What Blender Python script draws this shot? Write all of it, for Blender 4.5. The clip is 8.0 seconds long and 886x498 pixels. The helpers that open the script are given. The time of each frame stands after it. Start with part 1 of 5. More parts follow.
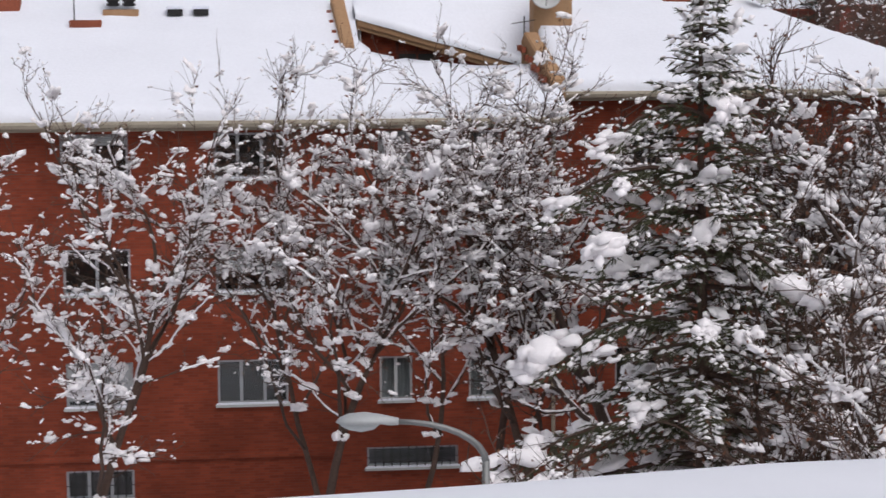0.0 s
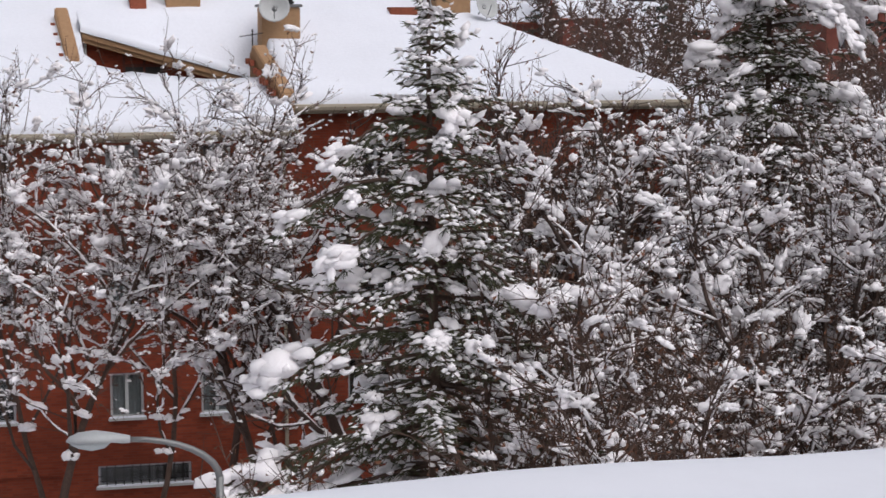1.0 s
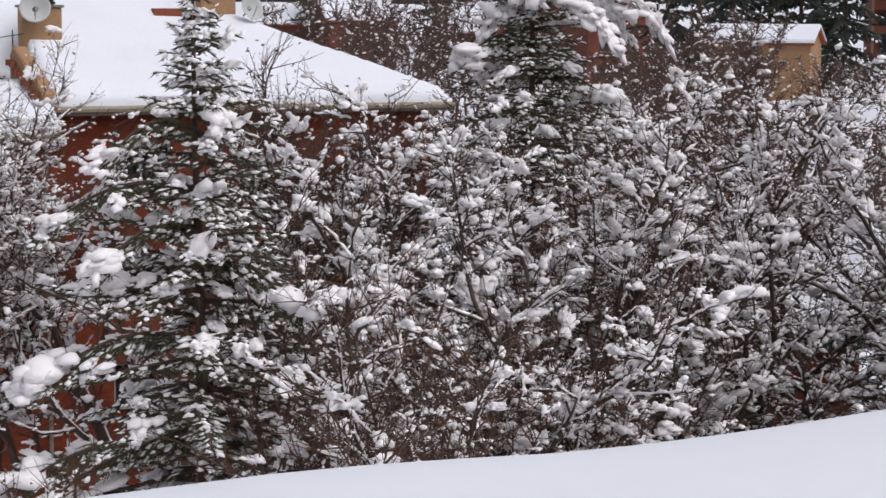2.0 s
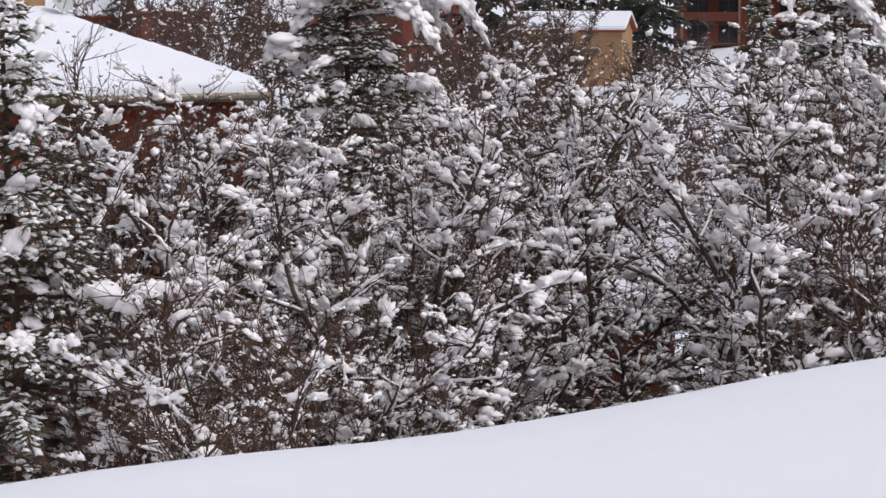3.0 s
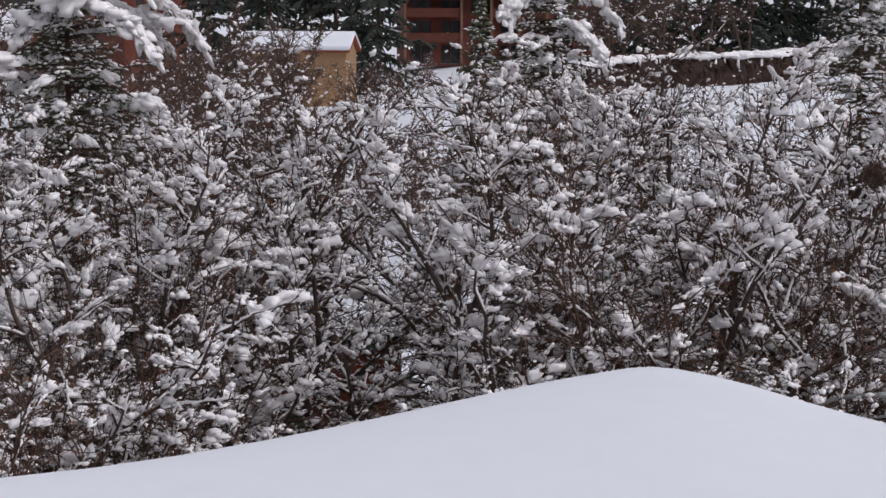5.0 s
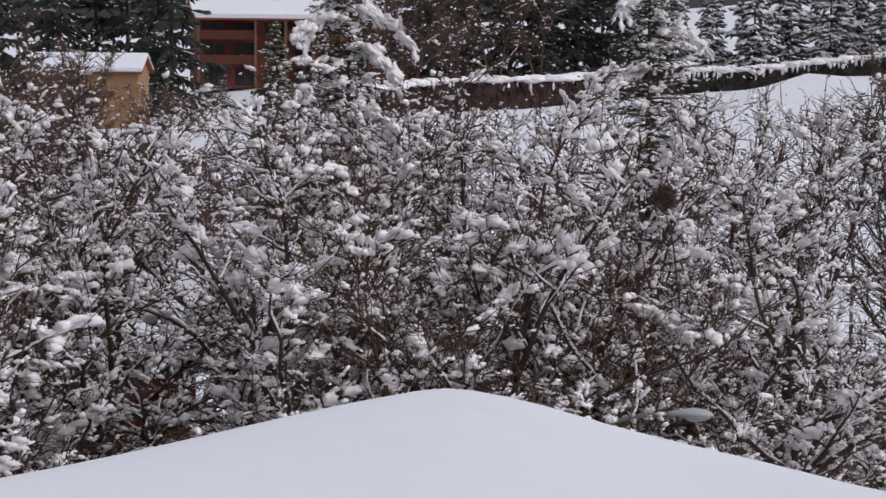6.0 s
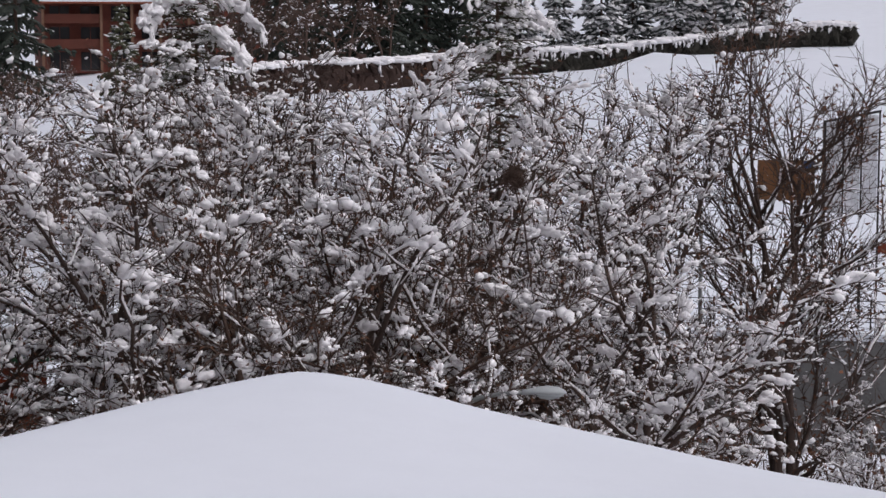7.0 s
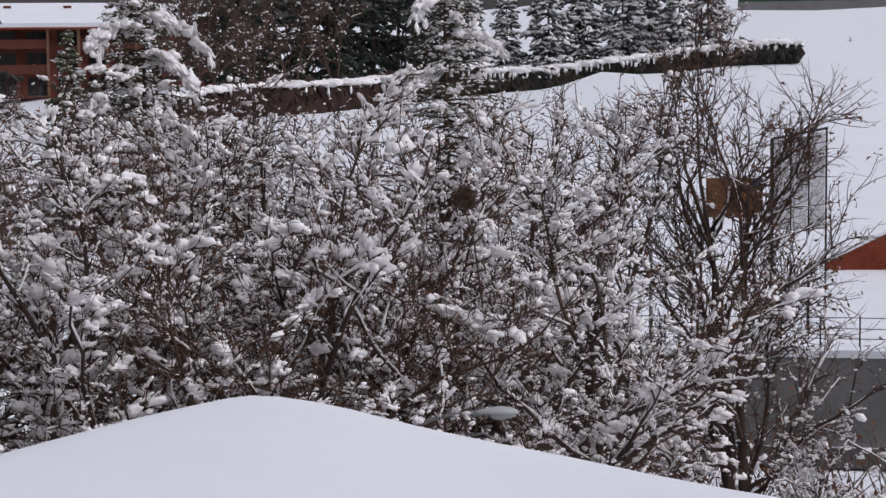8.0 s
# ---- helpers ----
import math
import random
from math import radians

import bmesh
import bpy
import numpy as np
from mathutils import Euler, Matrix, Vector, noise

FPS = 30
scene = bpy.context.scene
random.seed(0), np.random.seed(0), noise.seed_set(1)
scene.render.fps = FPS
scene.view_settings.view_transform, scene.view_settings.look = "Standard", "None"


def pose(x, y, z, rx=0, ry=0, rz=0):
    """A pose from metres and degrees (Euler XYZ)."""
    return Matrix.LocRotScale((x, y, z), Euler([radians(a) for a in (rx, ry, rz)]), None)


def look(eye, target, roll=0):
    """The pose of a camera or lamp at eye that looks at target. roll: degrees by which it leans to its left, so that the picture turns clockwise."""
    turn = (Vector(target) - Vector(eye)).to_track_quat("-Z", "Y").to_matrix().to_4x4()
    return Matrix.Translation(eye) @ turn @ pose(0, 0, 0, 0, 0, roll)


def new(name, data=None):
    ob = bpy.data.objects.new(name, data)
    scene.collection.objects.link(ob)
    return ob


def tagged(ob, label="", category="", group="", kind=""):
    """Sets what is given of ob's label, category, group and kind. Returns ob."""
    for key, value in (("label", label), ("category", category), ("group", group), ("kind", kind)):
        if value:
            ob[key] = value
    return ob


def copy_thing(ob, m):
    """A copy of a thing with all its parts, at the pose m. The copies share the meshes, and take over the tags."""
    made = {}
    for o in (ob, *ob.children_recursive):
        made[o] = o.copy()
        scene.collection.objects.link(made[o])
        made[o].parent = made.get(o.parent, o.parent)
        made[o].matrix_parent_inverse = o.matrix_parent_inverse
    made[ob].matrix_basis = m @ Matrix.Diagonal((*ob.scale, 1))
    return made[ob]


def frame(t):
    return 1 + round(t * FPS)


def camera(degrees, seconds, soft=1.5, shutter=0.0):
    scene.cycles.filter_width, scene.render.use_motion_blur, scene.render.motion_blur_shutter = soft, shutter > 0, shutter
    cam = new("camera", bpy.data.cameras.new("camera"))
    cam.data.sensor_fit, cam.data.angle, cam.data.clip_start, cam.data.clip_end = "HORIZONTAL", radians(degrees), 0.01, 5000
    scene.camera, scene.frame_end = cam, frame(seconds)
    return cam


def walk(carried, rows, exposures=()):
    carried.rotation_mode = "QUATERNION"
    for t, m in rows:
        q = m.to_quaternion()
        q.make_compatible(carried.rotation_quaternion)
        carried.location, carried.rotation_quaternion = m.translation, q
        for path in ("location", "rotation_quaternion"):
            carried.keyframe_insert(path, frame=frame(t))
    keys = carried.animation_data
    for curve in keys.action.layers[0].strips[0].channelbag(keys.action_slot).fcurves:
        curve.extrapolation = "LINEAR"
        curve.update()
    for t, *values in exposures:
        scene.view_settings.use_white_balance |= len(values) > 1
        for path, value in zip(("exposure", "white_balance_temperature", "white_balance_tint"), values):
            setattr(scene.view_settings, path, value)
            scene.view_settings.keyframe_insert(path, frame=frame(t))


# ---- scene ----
# The camera stands on a snowed-in roof terrace and turns from left to right.
cam = camera(25.0, 8.0, soft=1.5, shutter=0.12)
EYE = 13.5
ROWS = [  # seconds, yaw to the right, pitch up, lean to the right
    (0.0, -7.749, -7.140, 0.256),
    (0.5, -3.341, -6.810, 0.056),
    (1.0, 0.000, -6.796, 0.125),
    (1.5, 3.191, -6.716, -0.206),
    (1.7, 4.621, -6.693, -0.234),
    (2.8, 11.106, -7.024, 0.131),
    (3.0, 11.944, -7.038, 0.242),
    (3.5, 14.909, -6.460, 0.171),
    (4.0, 16.232, -6.473, 0.973),
    (4.2, 17.173, -6.702, 0.800),
    (5.3, 21.364, -6.272, -0.065),
    (5.5, 22.780, -6.138, 0.047),
    (6.0, 25.738, -5.798, -0.502),
    (6.5, 28.854, -5.884, -0.242),
    (7.0, 30.002, -6.300, -0.016),
    (7.5, 31.307, -6.110, 0.290),
    (8.0, 31.430, -5.693, 0.575),
]
walk(cam, [(t, pose(0, 0, EYE, 90 + p, 0, -yaw) @ pose(0, 0, 0, 0, 0, -lean)) for t, yaw, p, lean in ROWS],
     exposures=[(0.0, -0.44, 6330, 15.5), (1.5, -0.39, 6330, 15.5), (3.0, -0.31, 6330, 15.5), (3.4, -0.31, 6330, 15.5), (4.0, -0.41, 6310, 15.5), (5.4, -0.61, 6240, 16.5), (8.0, -0.60, 6240, 16.5)])

# ---- overcast winter sky and a wide, weak sun ----
SUN_EL, SUN_AZ = radians(55), radians(140)
world = bpy.data.worlds.new("sky")
scene.world = world
world.use_nodes = True
wn, wl = world.node_tree.nodes, world.node_tree.links
wn.clear()
sky = wn.new("ShaderNodeTexSky")
sky.sky_type, sky.sun_disc = "NISHITA", False
sky.sun_elevation, sky.sun_rotation = SUN_EL, SUN_AZ
sky.air_density, sky.dust_density, sky.ozone_density = 1.0, 5.0, 1.0
grey = wn.new("ShaderNodeHueSaturation")
grey.inputs["Saturation"].default_value = 0.18
wback = wn.new("ShaderNodeBackground")
wback.inputs["Strength"].default_value = 0.15
wout = wn.new("ShaderNodeOutputWorld")
wl.new(sky.outputs[0], grey.inputs["Color"])
wl.new(grey.outputs[0], wback.inputs["Color"])
wl.new(wback.outputs[0], wout.inputs["Surface"])
sun = new("sun", bpy.data.lights.new("sun", "SUN"))
sun.data.energy, sun.data.angle, sun.data.color = 0.5, radians(40), (1.0, 0.97, 0.94)
sun.matrix_world = look((60 * math.sin(SUN_AZ) * math.cos(SUN_EL), 60 * math.cos(SUN_AZ) * math.cos(SUN_EL), 60 * math.sin(SUN_EL)), (0, 0, 0))


# ---- materials ----
def material(name, color, rough=0.8, metal=0.0, vary=0.15, scale=6.0, bump=0.2, bump_scale=40.0, island=0.0, spec=0.3):
    """A surface with large stains, fine grain and relief; island varies joined pieces one by one."""
    m = bpy.data.materials.new(name)
    m.use_nodes = True
    n, l = m.node_tree.nodes, m.node_tree.links
    b = n["Principled BSDF"]
    b.inputs["Roughness"].default_value, b.inputs["Metallic"].default_value = rough, metal
    b.inputs["Specular IOR Level"].default_value = spec
    co = n.new("ShaderNodeTexCoord")
    big, fine = n.new("ShaderNodeTexNoise"), n.new("ShaderNodeTexNoise")
    big.inputs["Scale"].default_value, big.inputs["Detail"].default_value = scale * 0.15, 3.0
    fine.inputs["Scale"].default_value, fine.inputs["Detail"].default_value = scale * 3.0, 4.0
    for t in (big, fine):
        l.new(co.outputs["Object"], t.inputs["Vector"])
    mix = n.new("ShaderNodeMath")
    mix.operation = "ADD"
    l.new(big.outputs[0], mix.inputs[0])
    l.new(fine.outputs[0], mix.inputs[1])
    last = mix.outputs[0]
    if island:
        geo = n.new("ShaderNodeNewGeometry")
        add = n.new("ShaderNodeMath")
        add.operation = "MULTIPLY_ADD"
        add.inputs[1].default_value = island
        l.new(geo.outputs["Random Per Island"], add.inputs[0])
        l.new(last, add.inputs[2])
        last = add.outputs[0]
    ramp = n.new("ShaderNodeMapRange")
    ramp.inputs["From Min"].default_value, ramp.inputs["From Max"].default_value = 0.6, 1.4 + island
    ramp.inputs["To Min"].default_value, ramp.inputs["To Max"].default_value = 1.0 - vary, 1.0 + vary
    l.new(last, ramp.inputs["Value"])
    mul = n.new("ShaderNodeMix")
    mul.data_type, mul.blend_type = "RGBA", "MULTIPLY"
    mul.inputs[0].default_value = 1.0
    mul.inputs[6].default_value = (*color, 1)
    l.new(ramp.outputs[0], mul.inputs[7])
    l.new(mul.outputs[2], b.inputs["Base Color"])
    if bump:
        tex, bp = n.new("ShaderNodeTexNoise"), n.new("ShaderNodeBump")
        tex.inputs["Scale"].default_value = bump_scale
        bp.inputs["Strength"].default_value, bp.inputs["Distance"].default_value = bump, 0.02
        l.new(co.outputs["Object"], tex.inputs["Vector"])
        l.new(tex.outputs[0], bp.inputs["Height"])
        l.new(bp.outputs[0], b.inputs["Normal"])
    return m


def brick_material(name, one, two, mortar):
    """Brickwork in courses of 7 cm, too far off for single bricks."""
    m = bpy.data.materials.new(name)
    m.use_nodes = True
    n, l = m.node_tree.nodes, m.node_tree.links
    b = n["Principled BSDF"]
    b.inputs["Roughness"].default_value, b.inputs["Specular IOR Level"].default_value = 0.9, 0.2
    co, turn, br = n.new("ShaderNodeTexCoord"), n.new("ShaderNodeMapping"), n.new("ShaderNodeTexBrick")
    turn.inputs["Rotation"].default_value = (radians(90), 0, 0)
    br.inputs["Scale"].default_value = 1.0
    br.inputs["Brick Width"].default_value, br.inputs["Row Height"].default_value = 0.25, 0.07
    br.inputs["Mortar Size"].default_value = 0.006
    br.inputs["Color1"].default_value, br.inputs["Color2"].default_value = (*one, 1), (*two, 1)
    br.inputs["Mortar"].default_value = (*mortar, 1)
    stain, mul, rng = n.new("ShaderNodeTexNoise"), n.new("ShaderNodeMix"), n.new("ShaderNodeMapRange")
    stain.inputs["Scale"].default_value, stain.inputs["Detail"].default_value = 0.6, 6.0
    rng.inputs["From Min"].default_value, rng.inputs["From Max"].default_value = 0.3, 0.7
    rng.inputs["To Min"].default_value, rng.inputs["To Max"].default_value = 0.72, 1.2
    mul.data_type, mul.blend_type = "RGBA", "MULTIPLY"
    mul.inputs[0].default_value = 1.0
    l.new(co.outputs["Object"], turn.inputs["Vector"])
    l.new(turn.outputs[0], br.inputs["Vector"])
    l.new(co.outputs["Object"], stain.inputs["Vector"])
    l.new(stain.outputs[0], rng.inputs["Value"])
    l.new(br.outputs["Color"], mul.inputs[6])
    l.new(rng.outputs[0], mul.inputs[7])
    l.new(mul.outputs[2], b.inputs["Base Color"])
    bp = n.new("ShaderNodeBump")
    bp.inputs["Strength"].default_value, bp.inputs["Distance"].default_value = 0.4, 0.01
    bp.invert = True
    l.new(br.outputs["Fac"], bp.inputs["Height"])
    l.new(bp.outputs[0], b.inputs["Normal"])
    return m


def glass_material():
    m = bpy.data.materials.new("window_glass")
    m.use_nodes = True
    b = m.node_tree.nodes["Principled BSDF"]
    b.inputs["Base Color"].default_value = (0.9, 0.95, 0.95, 1)
    b.inputs["Roughness"].default_value, b.inputs["Transmission Weight"].default_value = 0.03, 1.0
    return m


SNOW = material("snow", (0.84, 0.865, 0.92), 0.65, vary=0.04, scale=4, bump=0.35, bump_scale=14)
SNOW_SMOOTH = material("smooth_snow", (0.845, 0.87, 0.925), 0.6, vary=0.02, scale=1.5, bump=0.08, bump_scale=9)
SNOW_CLUMP = material("clumped_snow", (0.95, 0.925, 0.93), 0.75, vary=0.05, scale=8, bump=0.6, bump_scale=22, island=0.4)
BARK = material("bark", (0.086, 0.055, 0.042), 0.95, vary=0.4, scale=9, bump=0.6, bump_scale=30)
BARK_DARK = material("dark_bark", (0.072, 0.049, 0.040), 0.95, vary=0.4, scale=9, bump=0.6, bump_scale=30)
BARK_PALE = material("pale_bark", (0.105, 0.070, 0.056), 0.95, vary=0.4, scale=9, bump=0.6, bump_scale=30)
DRY_LEAF = material("dry_leaf", (0.15, 0.068, 0.038), 0.85, vary=0.5, scale=20, bump=0, island=1.2)
NEEDLE = material("needles", (0.075, 0.078, 0.042), 0.7, vary=0.45, scale=12, bump=0, island=0.8)
# needle colour lifted to grey for distance haze as well as frost
NEEDLE_HAZE_FROST = material("hazy_frosted_needles", (0.085, 0.092, 0.088), 0.85, vary=0.4, scale=4, bump=0, island=0.8)
NEEDLE_FAR = material("dark_needles", (0.036, 0.045, 0.035), 0.8, vary=0.4, scale=4, bump=0, island=0.8)
BRICK = brick_material("red_brick", (0.27, 0.056, 0.026), (0.20, 0.041, 0.020), (0.18, 0.062, 0.04))
BRICK_FAR = brick_material("dull_red_brick", (0.19, 0.056, 0.038), (0.15, 0.044, 0.032), (0.13, 0.065, 0.05))
TAN = material("tan_render", (0.38, 0.23, 0.125), 0.9, vary=0.15, scale=3, bump=0.3, bump_scale=25)
TILE = material("clay_tile", (0.26, 0.075, 0.04), 0.85, vary=0.3, scale=6, bump=0.3, bump_scale=18)
GUTTER = material("painted_gutter", (0.33, 0.29, 0.22), 0.6, vary=0.12, scale=3, bump=0.05)
ALU = material("grey_aluminium", (0.42, 0.43, 0.44), 0.45, 0.4, vary=0.08, scale=5, bump=0)
WHITE = material("white_paint", (0.5, 0.51, 0.5), 0.6, vary=0.08, scale=5, bump=0.05)
BLIND = material("roller_blind", (0.36, 0.37, 0.37), 0.6, vary=0.1, scale=5, bump=0.1)
CURTAIN = material("net_curtain", (0.2, 0.21, 0.21), 0.95, vary=0.15, scale=7, bump=0.2)
# near-black colour that stands for the shade inside rooms
ROOM_SHADE = material("unlit_room_shade", (0.05, 0.048, 0.045), 0.95, vary=0.3, scale=2, bump=0)
GLASS = glass_material()
DARK_GLASS = material("dark_glass", (0.02, 0.02, 0.022), 0.12, vary=0.2, scale=2, bump=0, spec=0.5)
CONCRETE = material("concrete", (0.20, 0.195, 0.19), 0.9, vary=0.22, scale=2.5, bump=0.4, bump_scale=12)
IRON = material("dark_iron", (0.035, 0.034, 0.034), 0.6, 0.5, vary=0.2, scale=8, bump=0.1)
GALV = material("galvanised_steel", (0.22, 0.225, 0.22), 0.5, 0.6, vary=0.12, scale=8, bump=0.1)
LAMP_SHELL = material("lamp_shell", (0.40, 0.42, 0.42), 0.5, 0.1, vary=0.08, scale=6, bump=0.02)
LAMP_BOWL = material("lamp_bowl", (0.42, 0.45, 0.45), 0.25, vary=0.06, scale=6, bump=0)
GREEN_PAINT = material("green_paint", (0.03, 0.10, 0.05), 0.6, vary=0.25, scale=5, bump=0.1)
BROWN_BOARD = material("brown_board", (0.19, 0.09, 0.04), 0.8, vary=0.25, scale=6, bump=0.2)
ASPHALT = material("wet_asphalt", (0.06, 0.06, 0.062), 0.6, vary=0.35, scale=1.5, bump=0.3, bump_scale=30)
TAN_WOOD = material("weathered_timber", (0.2, 0.11, 0.07), 0.85, vary=0.3, scale=5, bump=0.15)
WOOD_BROWN = material("stained_wood", (0.12, 0.038, 0.025), 0.8, vary=0.25, scale=5, bump=0.15)
RED_PAINT = material("red_paint", (0.14, 0.02, 0.018), 0.4, vary=0.1, scale=5, bump=0)


# ---- mesh helpers ----
class Mesh:
    """Collects tubes, lumps and boxes as plain vertices and faces."""

    def __init__(self):
        self.v, self.f, self.n = [], [], 0

    def add(self, verts, faces):
        self.v.append(np.asarray(verts, float))
        self.f.extend(tuple(i + self.n for i in q) for q in faces)
        self.n += len(verts)

    def tube(self, pts, radii, sides=4, cap=True):
        pts = np.asarray(pts, float)
        k = len(pts)
        d = np.gradient(pts, axis=0)
        d /= np.linalg.norm(d, axis=1)[:, None] + 1e-9
        ref = np.where(np.abs(d[:, 2:3]) > 0.9, np.array([[1.0, 0, 0]]), np.array([[0, 0, 1.0]]))
        a = np.cross(d, ref)
        a /= np.linalg.norm(a, axis=1)[:, None] + 1e-9
        b = np.cross(d, a)
        ang = np.arange(sides) * 2 * math.pi / sides
        ring = np.cos(ang)[None, :, None] * a[:, None, :] + np.sin(ang)[None, :, None] * b[:, None, :]
        verts = (pts[:, None, :] + ring * np.asarray(radii, float)[:, None, None]).reshape(-1, 3)
        faces = [(i * sides + j, i * sides + (j + 1) % sides, (i + 1) * sides + (j + 1) % sides, (i + 1) * sides + j)
                 for i in range(k - 1) for j in range(sides)]
        if cap:
            faces += [tuple(range(sides))[::-1], tuple((k - 1) * sides + j for j in range(sides))]
        self.add(verts, faces)

    def lump(self, c, along, length, width, height, rng, fine=True, rough=0.22):
        """A soft, uneven lump of snow, stretched along a branch."""
        base, faces = LOBED[rng.integers(len(LOBED))] if fine else LUMP_COARSE
        a = np.asarray(along, float)
        a = a / (np.linalg.norm(a) + 1e-9)
        side = np.cross(a, (0, 0, 1.0))
        if np.linalg.norm(side) < 0.2:
            side = np.array([1.0, 0, 0])
        side /= np.linalg.norm(side)
        up = np.cross(side, a)
        jit = 1 + (rough * 0.75 if fine else rough) * rng.normal(size=(len(base), 1))
        p = base * jit
        if fine:
            q = Euler(rng.random(3) * 6.28).to_matrix()
            p = p @ np.array(q)
        verts = np.asarray(c) + p[:, :1] * length * a + p[:, 1:2] * width * side + p[:, 2:] * height * up
        self.add(verts, faces)

    def cluster(self, c, along, length, width, height, rng, n=4, rough=0.3):
        """A ragged clump of snow: several small lumps run together."""
        a = np.asarray(along, float)
        a = a / (np.linalg.norm(a) + 1e-9)
        side = np.cross(a, (0, 0, 1.0))
        side = side / (np.linalg.norm(side) + 1e-9)
        for k in range(n):
            q = rng.normal(size=3) * np.array([0.55, 0.5, 0.35])
            f = 0.5 + 0.35 * rng.random()
            at = np.asarray(c) + a * q[0] * length + side * q[1] * width + np.array([0, 0, q[2] * height])
            self.lump(at, a + rng.normal(size=3) * 0.5, length * f * 0.9, width * f, height * f, rng, False, rough)

    def pillow(self, c, along, s, rng, detail=3, droop=0.25):
        """Snow caught on a branch: flattened lobes with a ragged, sagging edge."""
        a = np.array([along[0], along[1], along[2] * droop]) + rng.normal(size=3) * 0.1
        a = a / (np.linalg.norm(a) + 1e-9)
        side = np.cross(a, (0, 0, 1.0))
        side = side / (np.linalg.norm(side) + 1e-9)
        n = min(2 if s < 0.055 else (4 if s < 0.11 else 7), 2 * detail + 1)
        for k in range(n):
            q = rng.normal(size=3) * np.array([0.8, 0.6, 0.28])
            f = 0.4 + 0.42 * rng.random()
            base, faces = LUMP_FINE if (detail > 2 and s > 0.1 and k < 2) else LUMP_COARSE
            p = base * (1 + 0.28 * np.clip(rng.normal(size=(len(base), 1)), -1.6, 1.6))
            p[:, 2] = np.where(p[:, 2] < -0.35, -0.35 + (p[:, 2] + 0.35) * (0.3 + 0.9 * (rng.random() < 0.25)), p[:, 2])
            ln, w, ht = s * f * (1.05 + 0.5 * rng.random()), s * f * (0.85 + 0.3 * rng.random()), s * f * (0.58 + 0.3 * rng.random())
            at = np.asarray(c) + a * q[0] * s + side * q[1] * s + np.array([0, 0, q[2] * s + ht * 0.3])
            self.add(at + p[:, :1] * ln * a + p[:, 1:2] * w * side + p[:, 2:] * np.array([0, 0, ht]), faces)

    def box(self, x0, y0, z0, x1, y1, z1):
        v = [(x0, y0, z0), (x1, y0, z0), (x1, y1, z0), (x0, y1, z0), (x0, y0, z1), (x1, y0, z1), (x1, y1, z1), (x0, y1, z1)]
        self.add(v, [(0, 3, 2, 1), (4, 5, 6, 7), (0, 1, 5, 4), (1, 2, 6, 5), (2, 3, 7, 6), (3, 0, 4, 7)])

    def data(self, name, mat, smooth=False):
        me = bpy.data.meshes.new(name)
        me.from_pydata(np.concatenate(self.v).tolist() if self.v else [], [], self.f)
        if smooth:
            me.polygons.foreach_set("use_smooth", [True] * len(me.polygons))
        me.materials.append(mat)
        me.update()
        return me


def icosphere(level):
    bm = bmesh.new()
    bmesh.ops.create_icosphere(bm, subdivisions=level, radius=1.0)
    v = np.array([q.co[:] for q in bm.verts])
    f = [tuple(q.index for q in face.verts) for face in bm.faces]
    bm.free()
    return v, f


LUMP_COARSE, LUMP_FINE = icosphere(1), icosphere(2)


def lobed(seed):
    """A lump made of several merged rounded lobes."""
    rng = np.random.default_rng(seed)
    v, f = LUMP_FINE
    r = np.zeros(len(v))
    for _ in range(5):
        c = rng.normal(size=3)
        c *= (0.25 + 0.3 * rng.random()) / np.linalg.norm(c) * np.array([1.3, 1.0, 0.7])
        q = np.linalg.norm(c) + 0.08 + 0.18 * rng.random()
        d = v @ c
        r = np.maximum(r, d + np.sqrt(np.maximum(q * q - c @ c + d * d, 0)))
    return v * r[:, None] / r.mean(), f


LOBED = [lobed(s) for s in range(14)]


def part(name, mesh, mat, parent, label="", smooth=False, bevel=0.0):
    """One mesh object under a thing or a part."""
    ob = new(name, mesh.data(name, mat, smooth))
    ob.parent = parent
    if bevel:
        bm = bmesh.new()
        bm.from_mesh(ob.data)
        bmesh.ops.bevel(bm, geom=bm.edges[:], offset=bevel, segments=2, affect="EDGES")
        bm.to_mesh(ob.data)
        bm.free()
    return tagged(ob, label) if label else ob


def thing(name, label, category, m=None, group="", kind=""):
    ob = new(name)
    ob.matrix_world = m or Matrix()
    return tagged(ob, label, category, group, kind)


def single(name, mesh, mat, label, category, m=None, group="", kind="", smooth=False):
    ob = new(name, mesh.data(name, mat, smooth))
    if m:
        ob.matrix_world = m
    return tagged(ob, label, category, group, kind)


def polar(az, d):
    return d * math.sin(radians(az)), d * math.cos(radians(az))


def step(v, a, b):
    t = min(1.0, max(0.0, (v - a) / (b - a)))
    return t * t * (3 - 2 * t)


def ground_height(x, y):
    """Flat near the houses, a terrace behind the retaining wall, then a hill."""
    d, az = math.hypot(x, y), math.degrees(math.atan2(x, y))
    right = step(az, 27, 34) * (1 - step(az, 75, 100))
    ahead = step(az, -60, -20) * (1 - step(az, 75, 110))
    low = 3.1 * right
    far = 6.5 + 2.7 * step(az, 15, 24) + 2.6 * step(az, 29, 42)
    z = low * step(d, 68.3, 69.0) + ahead * (far - low) * step(d, 78, 178)
    z += 1.9 * math.exp(-((az - 36.4) / 1.7) ** 2 - ((d - 161) / 9) ** 2)
    z += ahead * step(d, 200, 420) * (9 + 3 * right)
    z += 0.5 * step(d, 85, 130) * noise.noise((x * 0.06, y * 0.06, 0.3)) * 2
    return z


